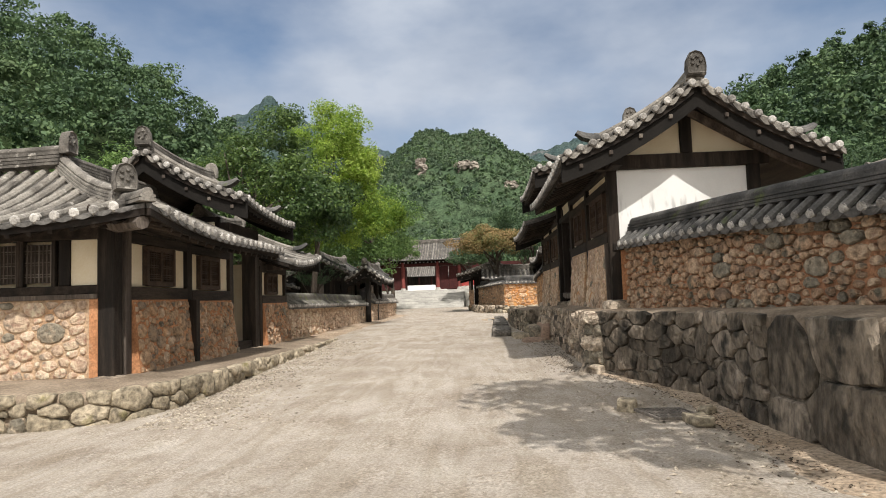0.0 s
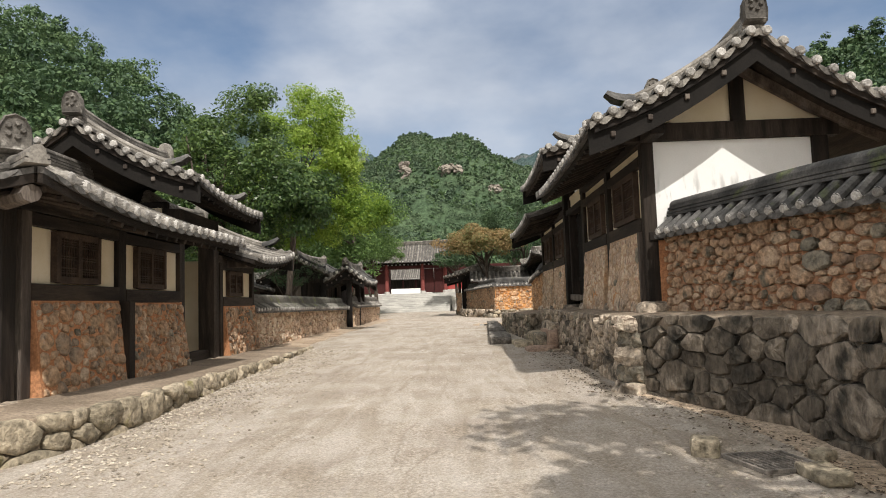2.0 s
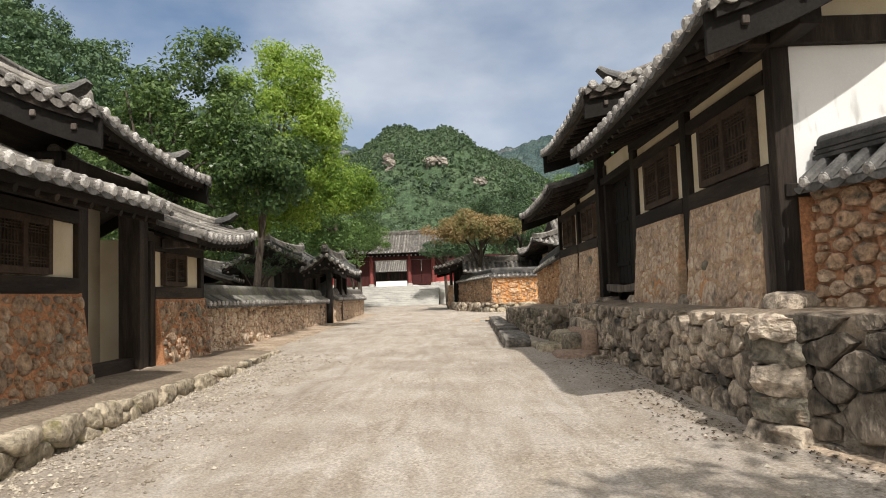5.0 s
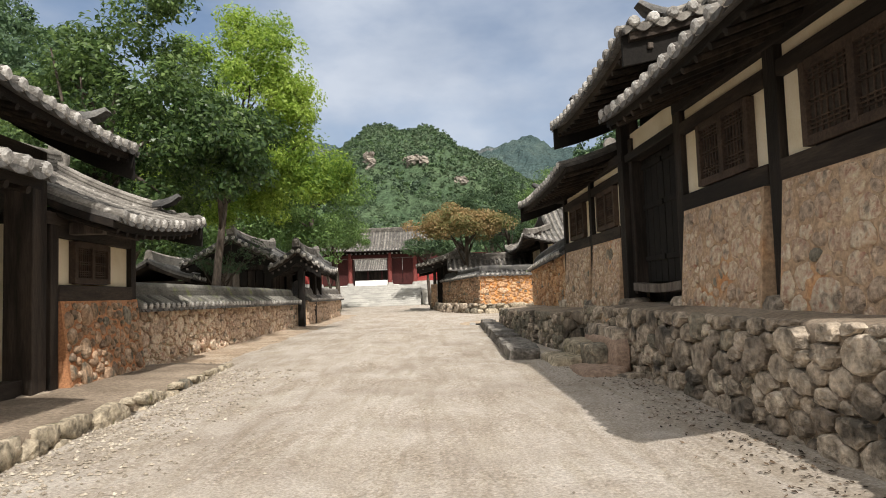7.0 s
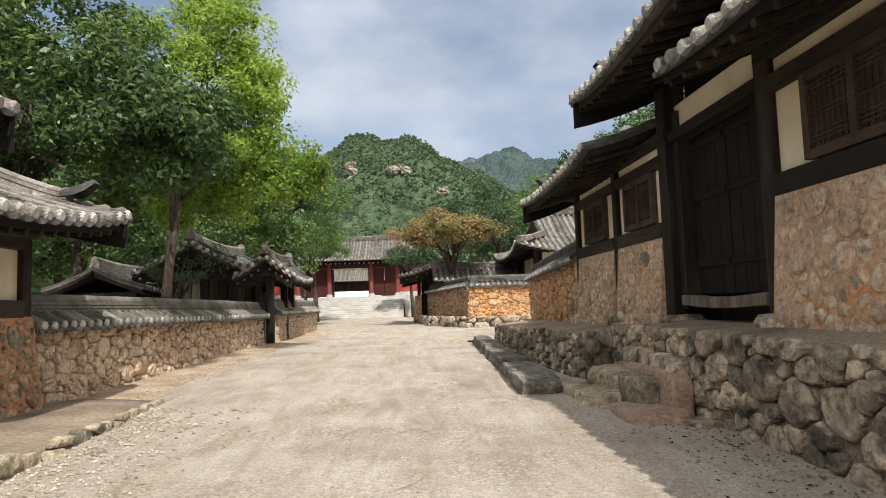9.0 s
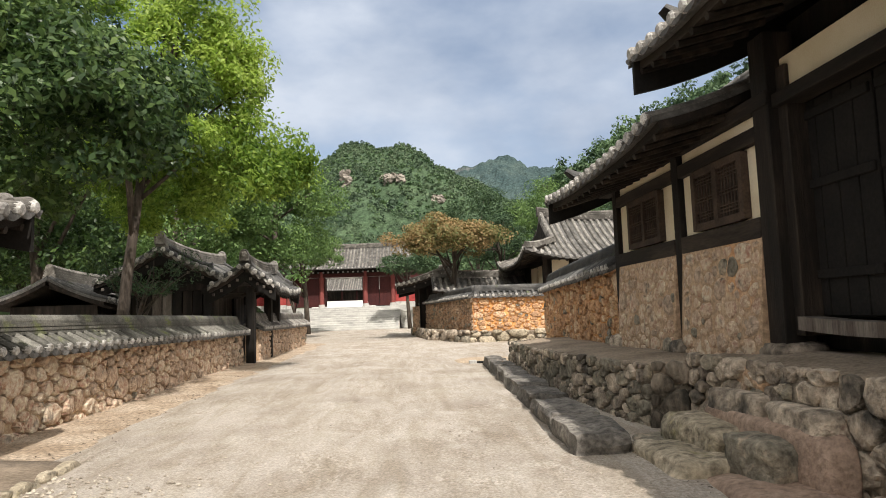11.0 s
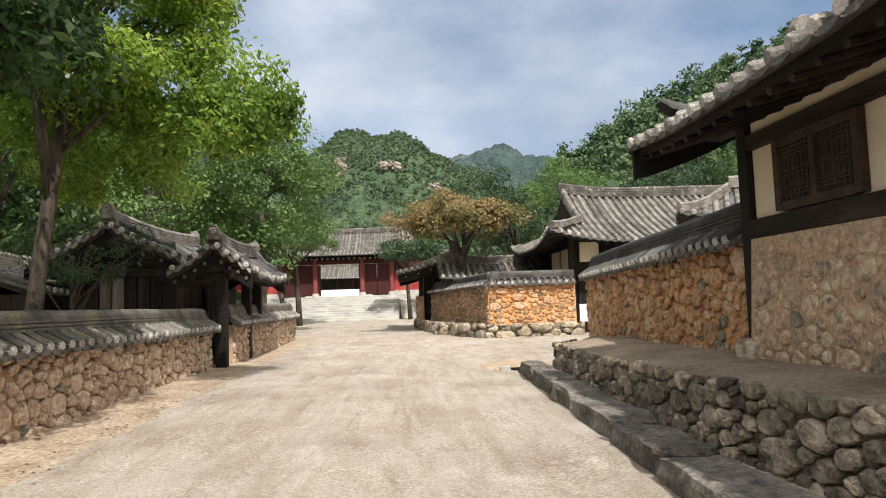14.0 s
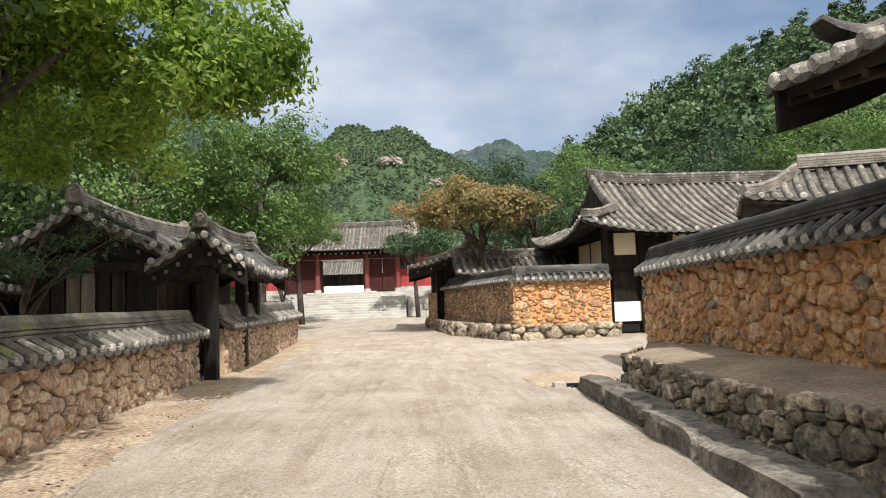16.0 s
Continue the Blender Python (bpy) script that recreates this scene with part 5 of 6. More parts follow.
for cx, cy, top, lx, ly, lz, mat, sd, tn in (
        (0.98, 20.65, 0.47, 0.6, 1.25, 0.4, "stone_pale", 3, 3), (1.3, 19.45, 0.40, 0.75, 1.35, 0.4, "clay_rose", 4, -3), (1.42, 20.95, 0.69, 0.55, 1.15, 0.4, "stone_pale", 5, 2),
        (1.42, 19.85, 0.70, 0.42, 0.7, 0.42, "stone_slate", 6, 6), (1.62, 20.2, 0.80, 0.3, 2.2, 0.7, "clay_rose", 7, 0), (1.74, 20.75, 0.95, 0.42, 1.0, 0.34, "stone_grey", 8, 2),
        (1.74, 19.75, 0.94, 0.42, 0.95, 0.34, "stone_grey", 9, -3), (1.98, 20.85, 1.2, 0.48, 0.9, 0.3, "stone_warm", 10, 1), (2.0, 19.85, 1.18, 0.46, 1.0, 0.3, "stone_grey", 12, 4),
        (1.1, 21.5, 0.42, 0.42, 0.45, 0.3, "stone_slate", 13, 12), (1.62, 18.75, 0.34, 0.4, 0.5, 0.3, "stone_grey", 14, 20)):
    slab(steps, "step", cx, cy, top - lz / 2, lx, ly, lz, mat, sd, tn, 0.07, 6)
kerb = thing("kerb", (0, 0, 0), "long stained grey stone kerb along the road", "kerb")
y = 21.0
for k, ln in enumerate((1.15, 1.5, 1.35, 1.75, 1.4, 1.55, 1.45)):
    z = bend(y + ln / 2, ROAD_Z)
    slab(kerb, "kerb_stone", 0.4 + 0.008 * (y + ln / 2 - 22), y + ln / 2, z + 0.02, 0.6 - 0.022 * (y + ln / 2 - 22), ln - 0.02, 0.4, "kerb", 70 + k, -0.5 + rng.uniform(-0.6, 0.6), 0.07, 12, False)
    y += ln
# drain mouth
drain = thing("drain_pipe", (0.3, 31.3, 0.46), "open black drain pipe end in a concrete channel", "drain")
ring = [(0.13 * math.cos(a), 0.13 * math.sin(a)) for a in [2 * math.pi * k / 16 for k in range(16)]]
g = Geo()
g.add([(x, -0.1, z - 0.03) for x, z in ring] + [(x * 0.8, -0.1, z * 0.8 - 0.03) for x, z in ring] + [(x * 0.8, 0.6, z * 0.8 - 0.03) for x, z in ring] + [(x, 0.6, z - 0.03) for x, z in ring],
      [(r * 16 + i, r * 16 + (i + 1) % 16, (r + 1) * 16 + (i + 1) % 16, (r + 1) * 16 + i) for r in range(3) for i in range(16)] + [tuple(32 + i for i in range(16))])
part("pipe", g, M["pvc"], drain)
tagged(slab(drain, "cover_slab", 0.1, 0.85, 0.03, 1.5, 1.6, 0.16, "earth", 99, 4, 0.05, 3), "dusty sand-covered slab over the drain")
box_part("concrete_side", (-0.35, -0.03, -0.2), (-0.16, 0.12, 0.11), M["granite"], drain)
box_part("concrete_side", (0.16, -0.03, -0.2), (0.4, 0.12, 0.11), M["granite"], drain)
# black box in place of the shade inside the drain mouth
box_part("hollow_shade", (-0.2, 0.02, -0.2), (0.2, 0.1, 0.08), M["black"], drain)


# ---- plinth of the house by the kerb ----
plinth = thing("plinth", (0, 0, 0), "low plinth of pale mossy field stones along the house", "plinth")
PL = [(-4.92, 21.6), (-4.85, 18.0), (-4.78, 14.0), (-4.72, 11.2), (-4.85, 9.9), (-5.25, 9.05), (-6.2, 8.65), (-8.0, 8.45), (-12.0, 8.3)]
PT = (0.42, 0.44, 0.46, 0.5, 0.5, 0.5, 0.5, 0.5, 0.5)
PB = (0.36, 0.28, 0.2, 0.08, 0.0, 0.0, 0.0, 0.0, 0.0)
rubble_face(plinth, [p for p in PL], PT, PB, 0.52, 0.27, "stone_pale", "mortar_tan", 0.08, 0.006, 81, 0.4, smooth=True, odd=0.05, flat=0.91)


def plinth_top(a, b):
    k = a * (len(PL) - 1)
    i = min(int(k), len(PL) - 2)
    f = k - i
    x, y = PL[i][0] + (PL[i + 1][0] - PL[i][0]) * f, PL[i][1] + (PL[i + 1][1] - PL[i][1]) * f
    z = PT[i] + (PT[i + 1] - PT[i]) * f
    tx, ty = (-9.0, max(y, 11.5)) if y > 9.5 else (min(x, -9.0) if x < -9 else -9.0, 11.5)
    return (x - 0.03 + (tx - x) * b, y + (ty - y) * b, z - 0.03 + 0.06 * min(1, b * 4) + 0.015 * tone(x + 4 * b, y))


# tan plinth earth takes the darker colour in place of the eave shadow
tagged(part("plinth_floor", Geo().grid(plinth_top, 70, 8, 0.25), M["terrace_earth"], None, smooth=True), "trodden tan earth on the plinth, darkened for eave shade", "ground", kind="structure")


# ---- yard walls ----
def yard_wall(label, path, base, top, cw, ch, stone, clay, seed, cap="tile_dark", rise=0.26, half=0.34, thick=0.42, proud=0.045, gap=0.036, limit=300, spacing=0.25, both=True, odd=0.1):
    """A stone and clay wall with a tiled cap; its face is on the left of the path."""
    w = thing("stone_wall", (0, 0, 0), label, "wall")
    rubble_face(w, path, top, base, cw, ch, stone, clay, proud, gap, seed, thick, limit, smooth=False, odd=odd)
    mid = []
    ps = [Vector((*p, 0)) for p in path]
    for i, p in enumerate(ps):
        t = (ps[min(i + 1, len(ps) - 1)] - ps[max(i - 1, 0)]).normalized()
        q = p - Vector((-t.y, t.x, 0)) * (thick / 2)
        mid.append((q.x, q.y, top[i]))
    wall_cap(w, mid[::-1], half, rise, cap, spacing, both=both)
    return w


yard_wall("reddish stone and clay yard wall with dark tile cap", [(5.3, 3.0), (4.35, 7.2), (3.4, 10.6), (2.72, 13.25)], (1.15, 1.15, 1.15, 1.15), (2.42, 2.42, 2.5, 2.52), 0.24, 0.145, "stone_red", "clay_brown", 91, "tile_dark", 0.3, 0.36, gap=0.03, proud=0.05, odd=0.3)
yard_wall("orange clay yard wall with round stones and tile cap", [(2.2, 25.95), (2.25, 29.0), (2.4, 32.0), (2.55, 34.3)], (1.0, 0.95, 0.9, 0.85), (2.5, 2.42, 2.38, 2.34), 0.27, 0.21, "stone_orange", "clay_bright", 95, "tile_dark", 0.28, 0.36, odd=0.06)
yard_wall("tan stone yard wall with mossy tile cap", [(-6.35, 34.0), (-6.3, 30.0), (-6.42, 25.5), (-6.5, 20.85)], (0.45, 0.4, 0.35, 0.25), (1.43, 1.45, 1.48, 1.5), 0.28, 0.2, "stone_tan", "clay_sand", 101, "tile_moss", 0.24, 0.4, gap=0.026, proud=0.06, limit=260, odd=0.04)
yard_wall("low tan stone yard wall with worn tile cap", [(-6.1, 44.0), (-6.0, 40.0), (-6.1, 35.0)], (0.5, 0.5, 0.45), (1.5, 1.5, 1.5), 0.28, 0.2, "stone_tan", "clay_tan", 105, "tile", 0.26, 0.36, limit=110)
yard_wall("bright orange clay wall with flat stones and tile cap", [(1.05, 41.8), (-0.75, 50.5)], (0.9, 0.9), (2.42, 2.3), 0.3, 0.16, "stone_red", "clay", 111, "tile_dark", 0.22, 0.34, limit=110)
yard_wall("bright orange clay wall with flat stones and tile cap", [(4.2, 41.9), (1.05, 41.8)], (0.95, 0.95), (2.42, 2.42), 0.36, 0.15, "stone_orange", "clay_bright", 113, "tile_dark", 0.22, 0.34, limit=110)
footing = thing("footing", (0, 0, 0), "row of pale boulders under the orange wall", "footing")
rubble_face(footing, [(0.85, 41.5), (-0.6, 45.0), (-1.4, 52.0)], (1.0, 1.05, 1.0), (0.5, 0.5, 0.55), 0.6, 0.36, "stone_grey", "mortar_dark", 0.12, 0.02, 121, 0.8)
rubble_face(footing, [(4.4, 41.6), (0.85, 41.5)], (0.98, 1.02), (0.5, 0.5), 0.6, 0.34, "stone_pale", "mortar_dark", 0.12, 0.02, 125, 0.8)

# pinkish red of the gate columns, darkened in colour for the shade on them
M["column"] = ramp_material("shade_darkened_red_column", [(0.20, 0.05, 0.045), (0.26, 0.075, 0.065)], 1.2, 0.8, 0.2, 20)
# ---- old tiled shed and its roofed side gate ----
shed = thing("shed", (-8.74, 34.4, 0.4), "old dark timber shed with ragged mossy tile roof", "shed")
gable_roof(shed, 1, -0.3, 6.2, 0.0, 3.42, 1.9, 2.5, 2.4, horn=False, sag=0.1, wall_in=0.35, mat="tile_dark", finial_size=0.36, ragged=0.09)
box_part("wall", (-1.35, 0.35, 0.0), (1.35, 6.0, 2.4), M["wood"], shed)
for k in range(9):
    box_part("board", (-1.33 + 0.3 * k, 0.3, 0.2), (-1.06 + 0.3 * k, 0.35, 2.35 + 0.06 * (k % 3)), M["wood_worn"] if k in (3, 4) else M["wood"], shed)
box_part("tie_beam", (-1.5, 0.2, 2.3), (1.5, 0.4, 2.5), M["wood"], shed)
g = Geo().add([(-1.3, 0.34, 2.45), (1.3, 0.34, 2.45), (0, 0.34, 3.3), (-1.3, 0.44, 2.45), (1.3, 0.44, 2.45), (0, 0.44, 3.3)], [(0, 1, 2), (5, 4, 3), (0, 3, 4, 1), (1, 4, 5, 2), (2, 5, 3, 0)])
part("gable_infill", g, M["wood"], shed)
lean = thing("roofed_gate", (-6.75, 34.2, 0.45), "weathered roofed side gate on dark timber posts", "gate")
gable_roof(lean, 1, -0.3, 4.0, 0.48, 2.8, 1.35, 2.2, 2.15, back_x=-0.55, horn=False, sag=0.06, wall_in=0.3, finial_size=0.32, ragged=0.09, mat="tile_dark")
for x, y in ((0.6, 0.0), (-0.6, 0.0), (0.6, 2.4), (-0.6, 2.4), (0.6, 3.7)):
    box_part("post", (x - 0.12, y - 0.12, -0.05), (x + 0.12, y + 0.12, 2.25), M["wood"], lean)
for y in (0.0, 2.4):
    box_part("tie_beam", (-0.8, y - 0.08, 2.12), (0.8, y + 0.08, 2.3), M["wood"], lean)
box_part("boarding", (-0.62, 0.2, 0.1), (-0.54, 3.8, 2.2), M["wood_worn"], lean)
low_shed = thing("shed", (-11.5, 33.5, 0.4), "low dark lean-to with tile roof behind the wall", "shed")
gable_roof(low_shed, 1, -0.2, 5.0, 0.0, 2.6, 1.6, 1.95, 1.95, mat="tile_dark", horn=False, sag=0.08, near=False, far=False, finial_near=False, finial_far=False)
box_part("wall", (-1.2, 0.2, 0.0), (1.2, 4.8, 1.95), M["wood"], low_shed)

# ---- small gate beside the orange wall ----
gatelet = thing("roofed_gate", (-0.1, 50.0, 0.7), "small tiled gate house with dark timber front", "gate")
gable_roof(gatelet, -1, -1.0, 4.5, -0.5, 3.25, 2.1, 2.45, 2.4, horn=False, sag=0.12, wall_in=0.4)
box_part("wall", (-0.9, 0.1, 0.2), (1.9, 4.0, 2.5), M["wood"], gatelet)
for x in (-1.05, -0.42, 0.1):
    box_part("post", (x - 0.1, -0.1, 0.3), (x + 0.1, 0.12, 2.5), M["wood"], gatelet)
box_part("apron", (-1.3, -0.16, 0.1), (-0.92, 0.1, 1.45), M["stone_red"], gatelet)
box_part("plaster", (-0.34, 0.02, 0.5), (0.0, 0.09, 1.5), M["cream"], gatelet)
box_part("window", (-0.34, 0.0, 1.7), (0.0, 0.09, 2.3), M["shade_backing"], gatelet)
yard = thing("outbuilding", (4.2, 47.5, 0.6), "low grey tiled outbuilding behind the orange wall", "outbuilding", turn=-90)
gable_roof(yard, 1, -4.6, 1.0, -1.2, 2.9, 0.9, 2.2, 2.2, horn=False, sag=0.1, near=False, far=False, finial_far=False, finial_near=False)
box_part("wall", (-2.4, -4.2, 0.0), (-0.1, 0.9, 2.2), M["wood"], yard)

# ---- house behind the orange wall (ridge across the view) ----
H2 = thing("courtyard_house", (4.3, 42.6, 0.6), "dark timber courtyard house with grey hipped tile roof", "house", turn=-90)


def h2_front(u, v):
    ez = 3.22 + 0.5 * max(0, 1 - u / 3.0) ** 2
    rz = 5.35 + 0.3 * max(0, 1 - (u - 1.2) / 3.0) ** 2
    return (1.3 - 4.2 * v, -1.1 + u, ez + (rz - ez) * v - 0.2 * 4 * v * (1 - v))


def h2_side(u, v):
    ez = 3.22 + 0.5 * abs(2 * u / 8.4 - 1) ** 3
    return (1.3 - u, -1.1 + 1.55 * v, ez + 0.75 * v - 0.05 * 4 * v * (1 - v))


roof_slope(H2, h2_front, 10.5, vend=lambda u: 1.0 if u > 1.35 else max(0.03, u / 1.55 * 0.36), slope_len=4.7, nu=32)
roof_slope(H2, h2_side, 8.4, vend=lambda u: min(1, max(0.03, u / 1.55, 0.0)) if u < 4 else min(1, max(0.03, (8.4 - u) / 1.55)), slope_len=1.7)
roof_slope(H2, lambda u, v: (-7.1 + 4.2 * v, h2_front(u, v)[1], h2_front(u, v)[2]), 10.5, vend=lambda u: 1.0 if u > 1.35 else max(0.03, u / 1.55 * 0.36), slope_len=4.7, caps=False)
ridge(H2, [(-2.9, 0.3 + 9.0 * i / 12, h2_front(1.4 + 9.0 * i / 12, 1)[2] + 0.03) for i in range(13)], 0.3, 0.4)
ridge(H2, [Vector(h2_front(1.55, v)) + Vector((0, 0, 0.06)) for v in (0.36, 0.5, 0.65, 0.8, 0.95)][::-1], 0.24, 0.26, name="descending_ridge")
ridge(H2, [Vector(h2_side(1.55 * k, k)) + Vector((0, 0, 0.05)) for k in (0.05, 0.3, 0.6, 1.0)], 0.22, 0.22, name="hip_ridge")
g = Geo().add([(-0.3, 0.42, 3.9), (-5.5, 0.42, 3.9), (-2.9, 0.42, 5.4), (-0.3, 0.55, 3.9), (-5.5, 0.55, 3.9), (-2.9, 0.55, 5.4)], [(0, 1, 2), (5, 4, 3), (0, 3, 4, 1), (1, 4, 5, 2), (2, 5, 3, 0)])
part("gable_infill", g, M["wood"], H2)
rafters(H2, h2_front, 10.4, 0.3)
rafters(H2, h2_side, 8.3, 0.6)
box_part("wall", (-5.8, 0.1, 0.0), (-0.08, 9.0, 3.3), M["wood"], H2)
box_part("white_base", (-0.08, 0.2, 0.35), (0.0, 8.0, 1.0), M["white"], H2)
box_part("boarding", (-0.08, 0.2, 1.0), (0.0, 0.95, 2.0), M["wood"], H2)
for a, b in ((0.3, 1.02), (2.3, 3.08), (3.4, 4.2), (5.2, 6.0)):
    box_part("plaster", (-0.08, a, 2.55), (0.02, b, 3.28), M["cream"], H2)
for a in (-0.02, 1.2, 2.15, 3.2, 4.4, 6.4):
    box_part("post", (-0.1, a - 0.1, 0.0), (0.1, a + 0.1, 3.5), M["wood"], H2)
for a, b in ((-1.9, -0.3), (-3.6, -2.2)):
    box_part("plaster", (a, 0.04, 2.3), (b, 0.09, 3.1), M["cream"], H2)
box_part("wall_plate", (-0.15, -0.1, 3.36), (0.12, 9.0, 3.52), M["wood"], H2)

H3 = thing("courtyard_house", (6.82, 36.48, 0.7), "courtyard house with grey hipped tile roof behind the wall", "house", turn=-115)
hip_roof(H3, 1, 0.95, -2.3, -0.9, 8.0, 3.2, 4.1)
box_part("wall", (-1.5, 0.1, 0.2), (-0.1, 7.6, 3.2), M["wood"], H3)
for a in (0.5, 1.9, 3.4, 5.0):
    box_part("plaster", (-0.1, a, 2.2), (-0.04, a + 0.9, 3.0), M["cream"], H3)
# roof beyond the near yard wall
H4 = thing("outbuilding", (7.6, 9.2, 1.3), "outbuilding with dark tiled roof beyond the yard wall", "outbuilding")
gable_roof(H4, -1, -0.8, 4.5, -1.9, 3.0, 0.9, 2.1, 2.1, horn=False, wall_in=0.35, sag=0.1)
box_part("wall", (0.1, 0.1, -0.2), (3.6, 4.0, 2.1), M["white"], H4)

# ---- great gate, its stairs and the court behind ----
court = thing("court_terrace", (0, 0, 0), "pale granite terrace in front of the great gate", "terrace")
box_part("platform", (-30, 71.6, 0.2), (16, 115, 2.52), M["granite"], court)
for k in range(10):
    box_part("stair_step", (-11.4, 66.1 + 0.55 * k, 0.3), (-2.4, 71.7, 0.78 + 0.174 * k), M["granite"], court, chamfer=0.02)
for x0, x1, y0 in ((-30, -11.5, 69.2), (-2.3, 16, 68.2)):
    box_part("retaining_wall", (x0, y0, 0.2), (x1, 71.7, 2.1), M["granite"], court)
for k in range(9):
    for j in range(3):
        box_part("granite_block", (-2.3 + 0.8 * k + 0.3 * (j % 2), 68.12, 0.66 + 0.46 * j), (-1.53 + 0.8 * k + 0.3 * (j % 2), 68.22, 1.1 + 0.46 * j), M["granite"], court, chamfer=0.02)
    box_part("granite_block", (-12.3 - 0.8 * k, 69.12, 0.7), (-11.55 - 0.8 * k, 69.22, 1.35), M["granite"], court, chamfer=0.02)
rail = thing("handrail", (-2.5, 68.1, 0.7), "thin grey metal handrail beside the stairs", "handrail")
for x in (0.0, 1.1, 2.2):
    part("upright", Geo().tube([(x, 0, 0), (x, 0, 1.35)], 0.025, 6, up=(1, 0, 0)), M["granite"], rail)
for z in (0.7, 1.3):
    part("rail", Geo().tube([(0, 0, z), (2.2, 0, z)], 0.02, 6), M["granite"], rail)
gate = thing("great_gate", (-7.3, 73.0, 2.52), "red painted gate hall with grey tile roof, middle door open", "gate", turn=-90)
gable_roof(gate, 1, -6.0, 6.0, -2.0, 5.35, 1.5, 3.3, 3.3, sag=0.2, lift=0.25, horn=False, wall_in=0.35)
for a in (-4.75, -1.9, 1.9, 4.3):
    part("column", Geo().tube([(0, a, 0.25), (0, a, 3.1)], 0.2, 12, up=(1, 0, 0)), M["column"], gate, "red round column")
    part("column_base", Geo().tube([(0, a, 0), (0, a, 0.28)], [0.32, 0.25], 10, up=(1, 0, 0)), M["granite"], gate)
for a, b in ((-4.55, -2.1), (2.1, 4.1)):
    for c, d in ((a, (a + b) / 2 - 0.02), ((a + b) / 2 + 0.02, b)):
        leaf = box_part("door_leaf", (-0.15, c, 0.08), (-0.05, d, 2.6), M["maroon"], gate, "dark red plank door, closed")
        for k in range(3):
            box_part("plank", (-0.05, c + (d - c) * k / 3 + 0.01, 0.1), (-0.03, c + (d - c) * (k + 1) / 3 - 0.01, 2.58), M["maroon"], leaf)
for c in (-1.75, 1.62):
    box_part("door_leaf", (-1.5, c, 0.08), (-0.2, c + 0.12, 2.6), M["maroon"], gate, "dark red door leaf, swung open")
box_part("lintel", (-0.25, -5.0, 2.62), (0.15, 4.6, 2.95), M["maroon"], gate)
box_part("frieze", (-0.2, -5.0, 2.95), (0.1, 4.6, 3.4), M["wood"], gate)
for k in range(22):
    box_part("bracket", (0.1, -4.8 + 0.43 * k, 3.0), (0.3, -4.66 + 0.43 * k, 3.12), M["cap"], gate)
for a, b in ((-12.0, -4.95), (4.5, 16.0)):
    box_part("red_wall", (-0.3, a, 0.35), (-0.1, b, 1.75), M["red"], gate, "dull red wall")
    box_part("wall_footing", (-0.35, a, 0.0), (-0.05, b, 0.35), M["granite"], gate)
    box_part("wall_top", (-0.5, a, 1.75), (0.1, b, 2.0), M["tile_dark"], gate)
    box_part("upper_red", (-0.34, a, 2.0), (-0.14, b, 2.9), M["maroon"], gate)
hall = thing("hall", (-7.0, 96.0, 2.55), "low hall with white base and tile roof inside the court", "hall", turn=-90)
gable_roof(hall, 1, -8.0, 8.0, -2.0, 3.8, 1.2, 2.3, 2.3, horn=False, near=False, far=False)
box_part("wall", (-3.0, -7.0, 0.0), (-0.2, 7.0, 2.3), M["wood"], hall)
box_part("white_wall", (3.0, -6.0, 0.0), (3.2, 1.4, 0.95), M["white"], hall, "low white plastered court wall")
for k in range(8):
    box_part("post", (-0.2, -6.5 + 1.8 * k, 0.0), (0.05, -6.3 + 1.8 * k, 2.4), M["maroon"], hall)


# ---- hills ----
def smooth_knots(a, knots):
    if a <= knots[0][0]:
        return knots[0][1]
    for (p, q), (r, s) in zip(knots, knots[1:]):
        if a <= r:
            k = (a - p) / (r - p)
            return q + (s - q) * k * k * (3 - 2 * k)
    return knots[-1][1]


def hill(name, label, az, rad, knots, mat, steps, power=1.0, lump=0.0, lump_size=6.0, ground=0.0, wob=0.0, kind="structure"):
    """A hillside seen from the village: rises from rad[0] to a crest at rad[1], whose height follows knots (degrees)."""
    def height(a, r):
        k = min(1.0, max(0.0, (r - rad[0]) / (rad[1] - rad[0])))
        back = max(0.0, (r - rad[1]) / rad[1]) * 1.2
        el = smooth_knots(a, knots)
        e = rad[1] * math.tan(radians(max(0, el)))
        n_ = 0.0
        if wob:
            p = Vector((r * math.sin(radians(a)), r * math.cos(radians(a)), 0)) / (rad[1] * 0.12)
            n_ = wob * e * (noise.fractal(p, 1.0, 2.1, 4) * 0.5) * min(1, k * 2.5) * (1.15 - k)
        return ground + e * (k ** power) * (1 - back) + n_

    def pt(i, j):
        a, r = az[0] + (az[1] - az[0]) * i, rad[0] + (rad[1] * 1.25 - rad[0]) * j
        x, y = r * math.sin(radians(a)), r * math.cos(radians(a))
        z = height(a, r)
        if lump:
            d = noise.voronoi(Vector((x, y, 0)) / lump_size)[0][0]
            z += lump * (1 - min(1, d * 1.3) ** 2) + lump * 0.5 * tone(x * 0.6, y * 0.6)
        return (x, y, z - 0.3)
    ob = part(name, Geo().grid(pt, steps[0], steps[1]), M[mat], None, smooth=not lump)
    tagged(ob, label, "hill", kind=kind)
    return height


def forest_material(name, cols, size, rock=None, haze=(0, 0, 0)):
    m = ramp_material(name, cols, 1.0 / (size * 5), 0.95, 0.9, 1.0 / (size * 0.45), fine_mix=0.55, bump_dist=size * 0.3, spots=rock, spec=0.1)
    return m


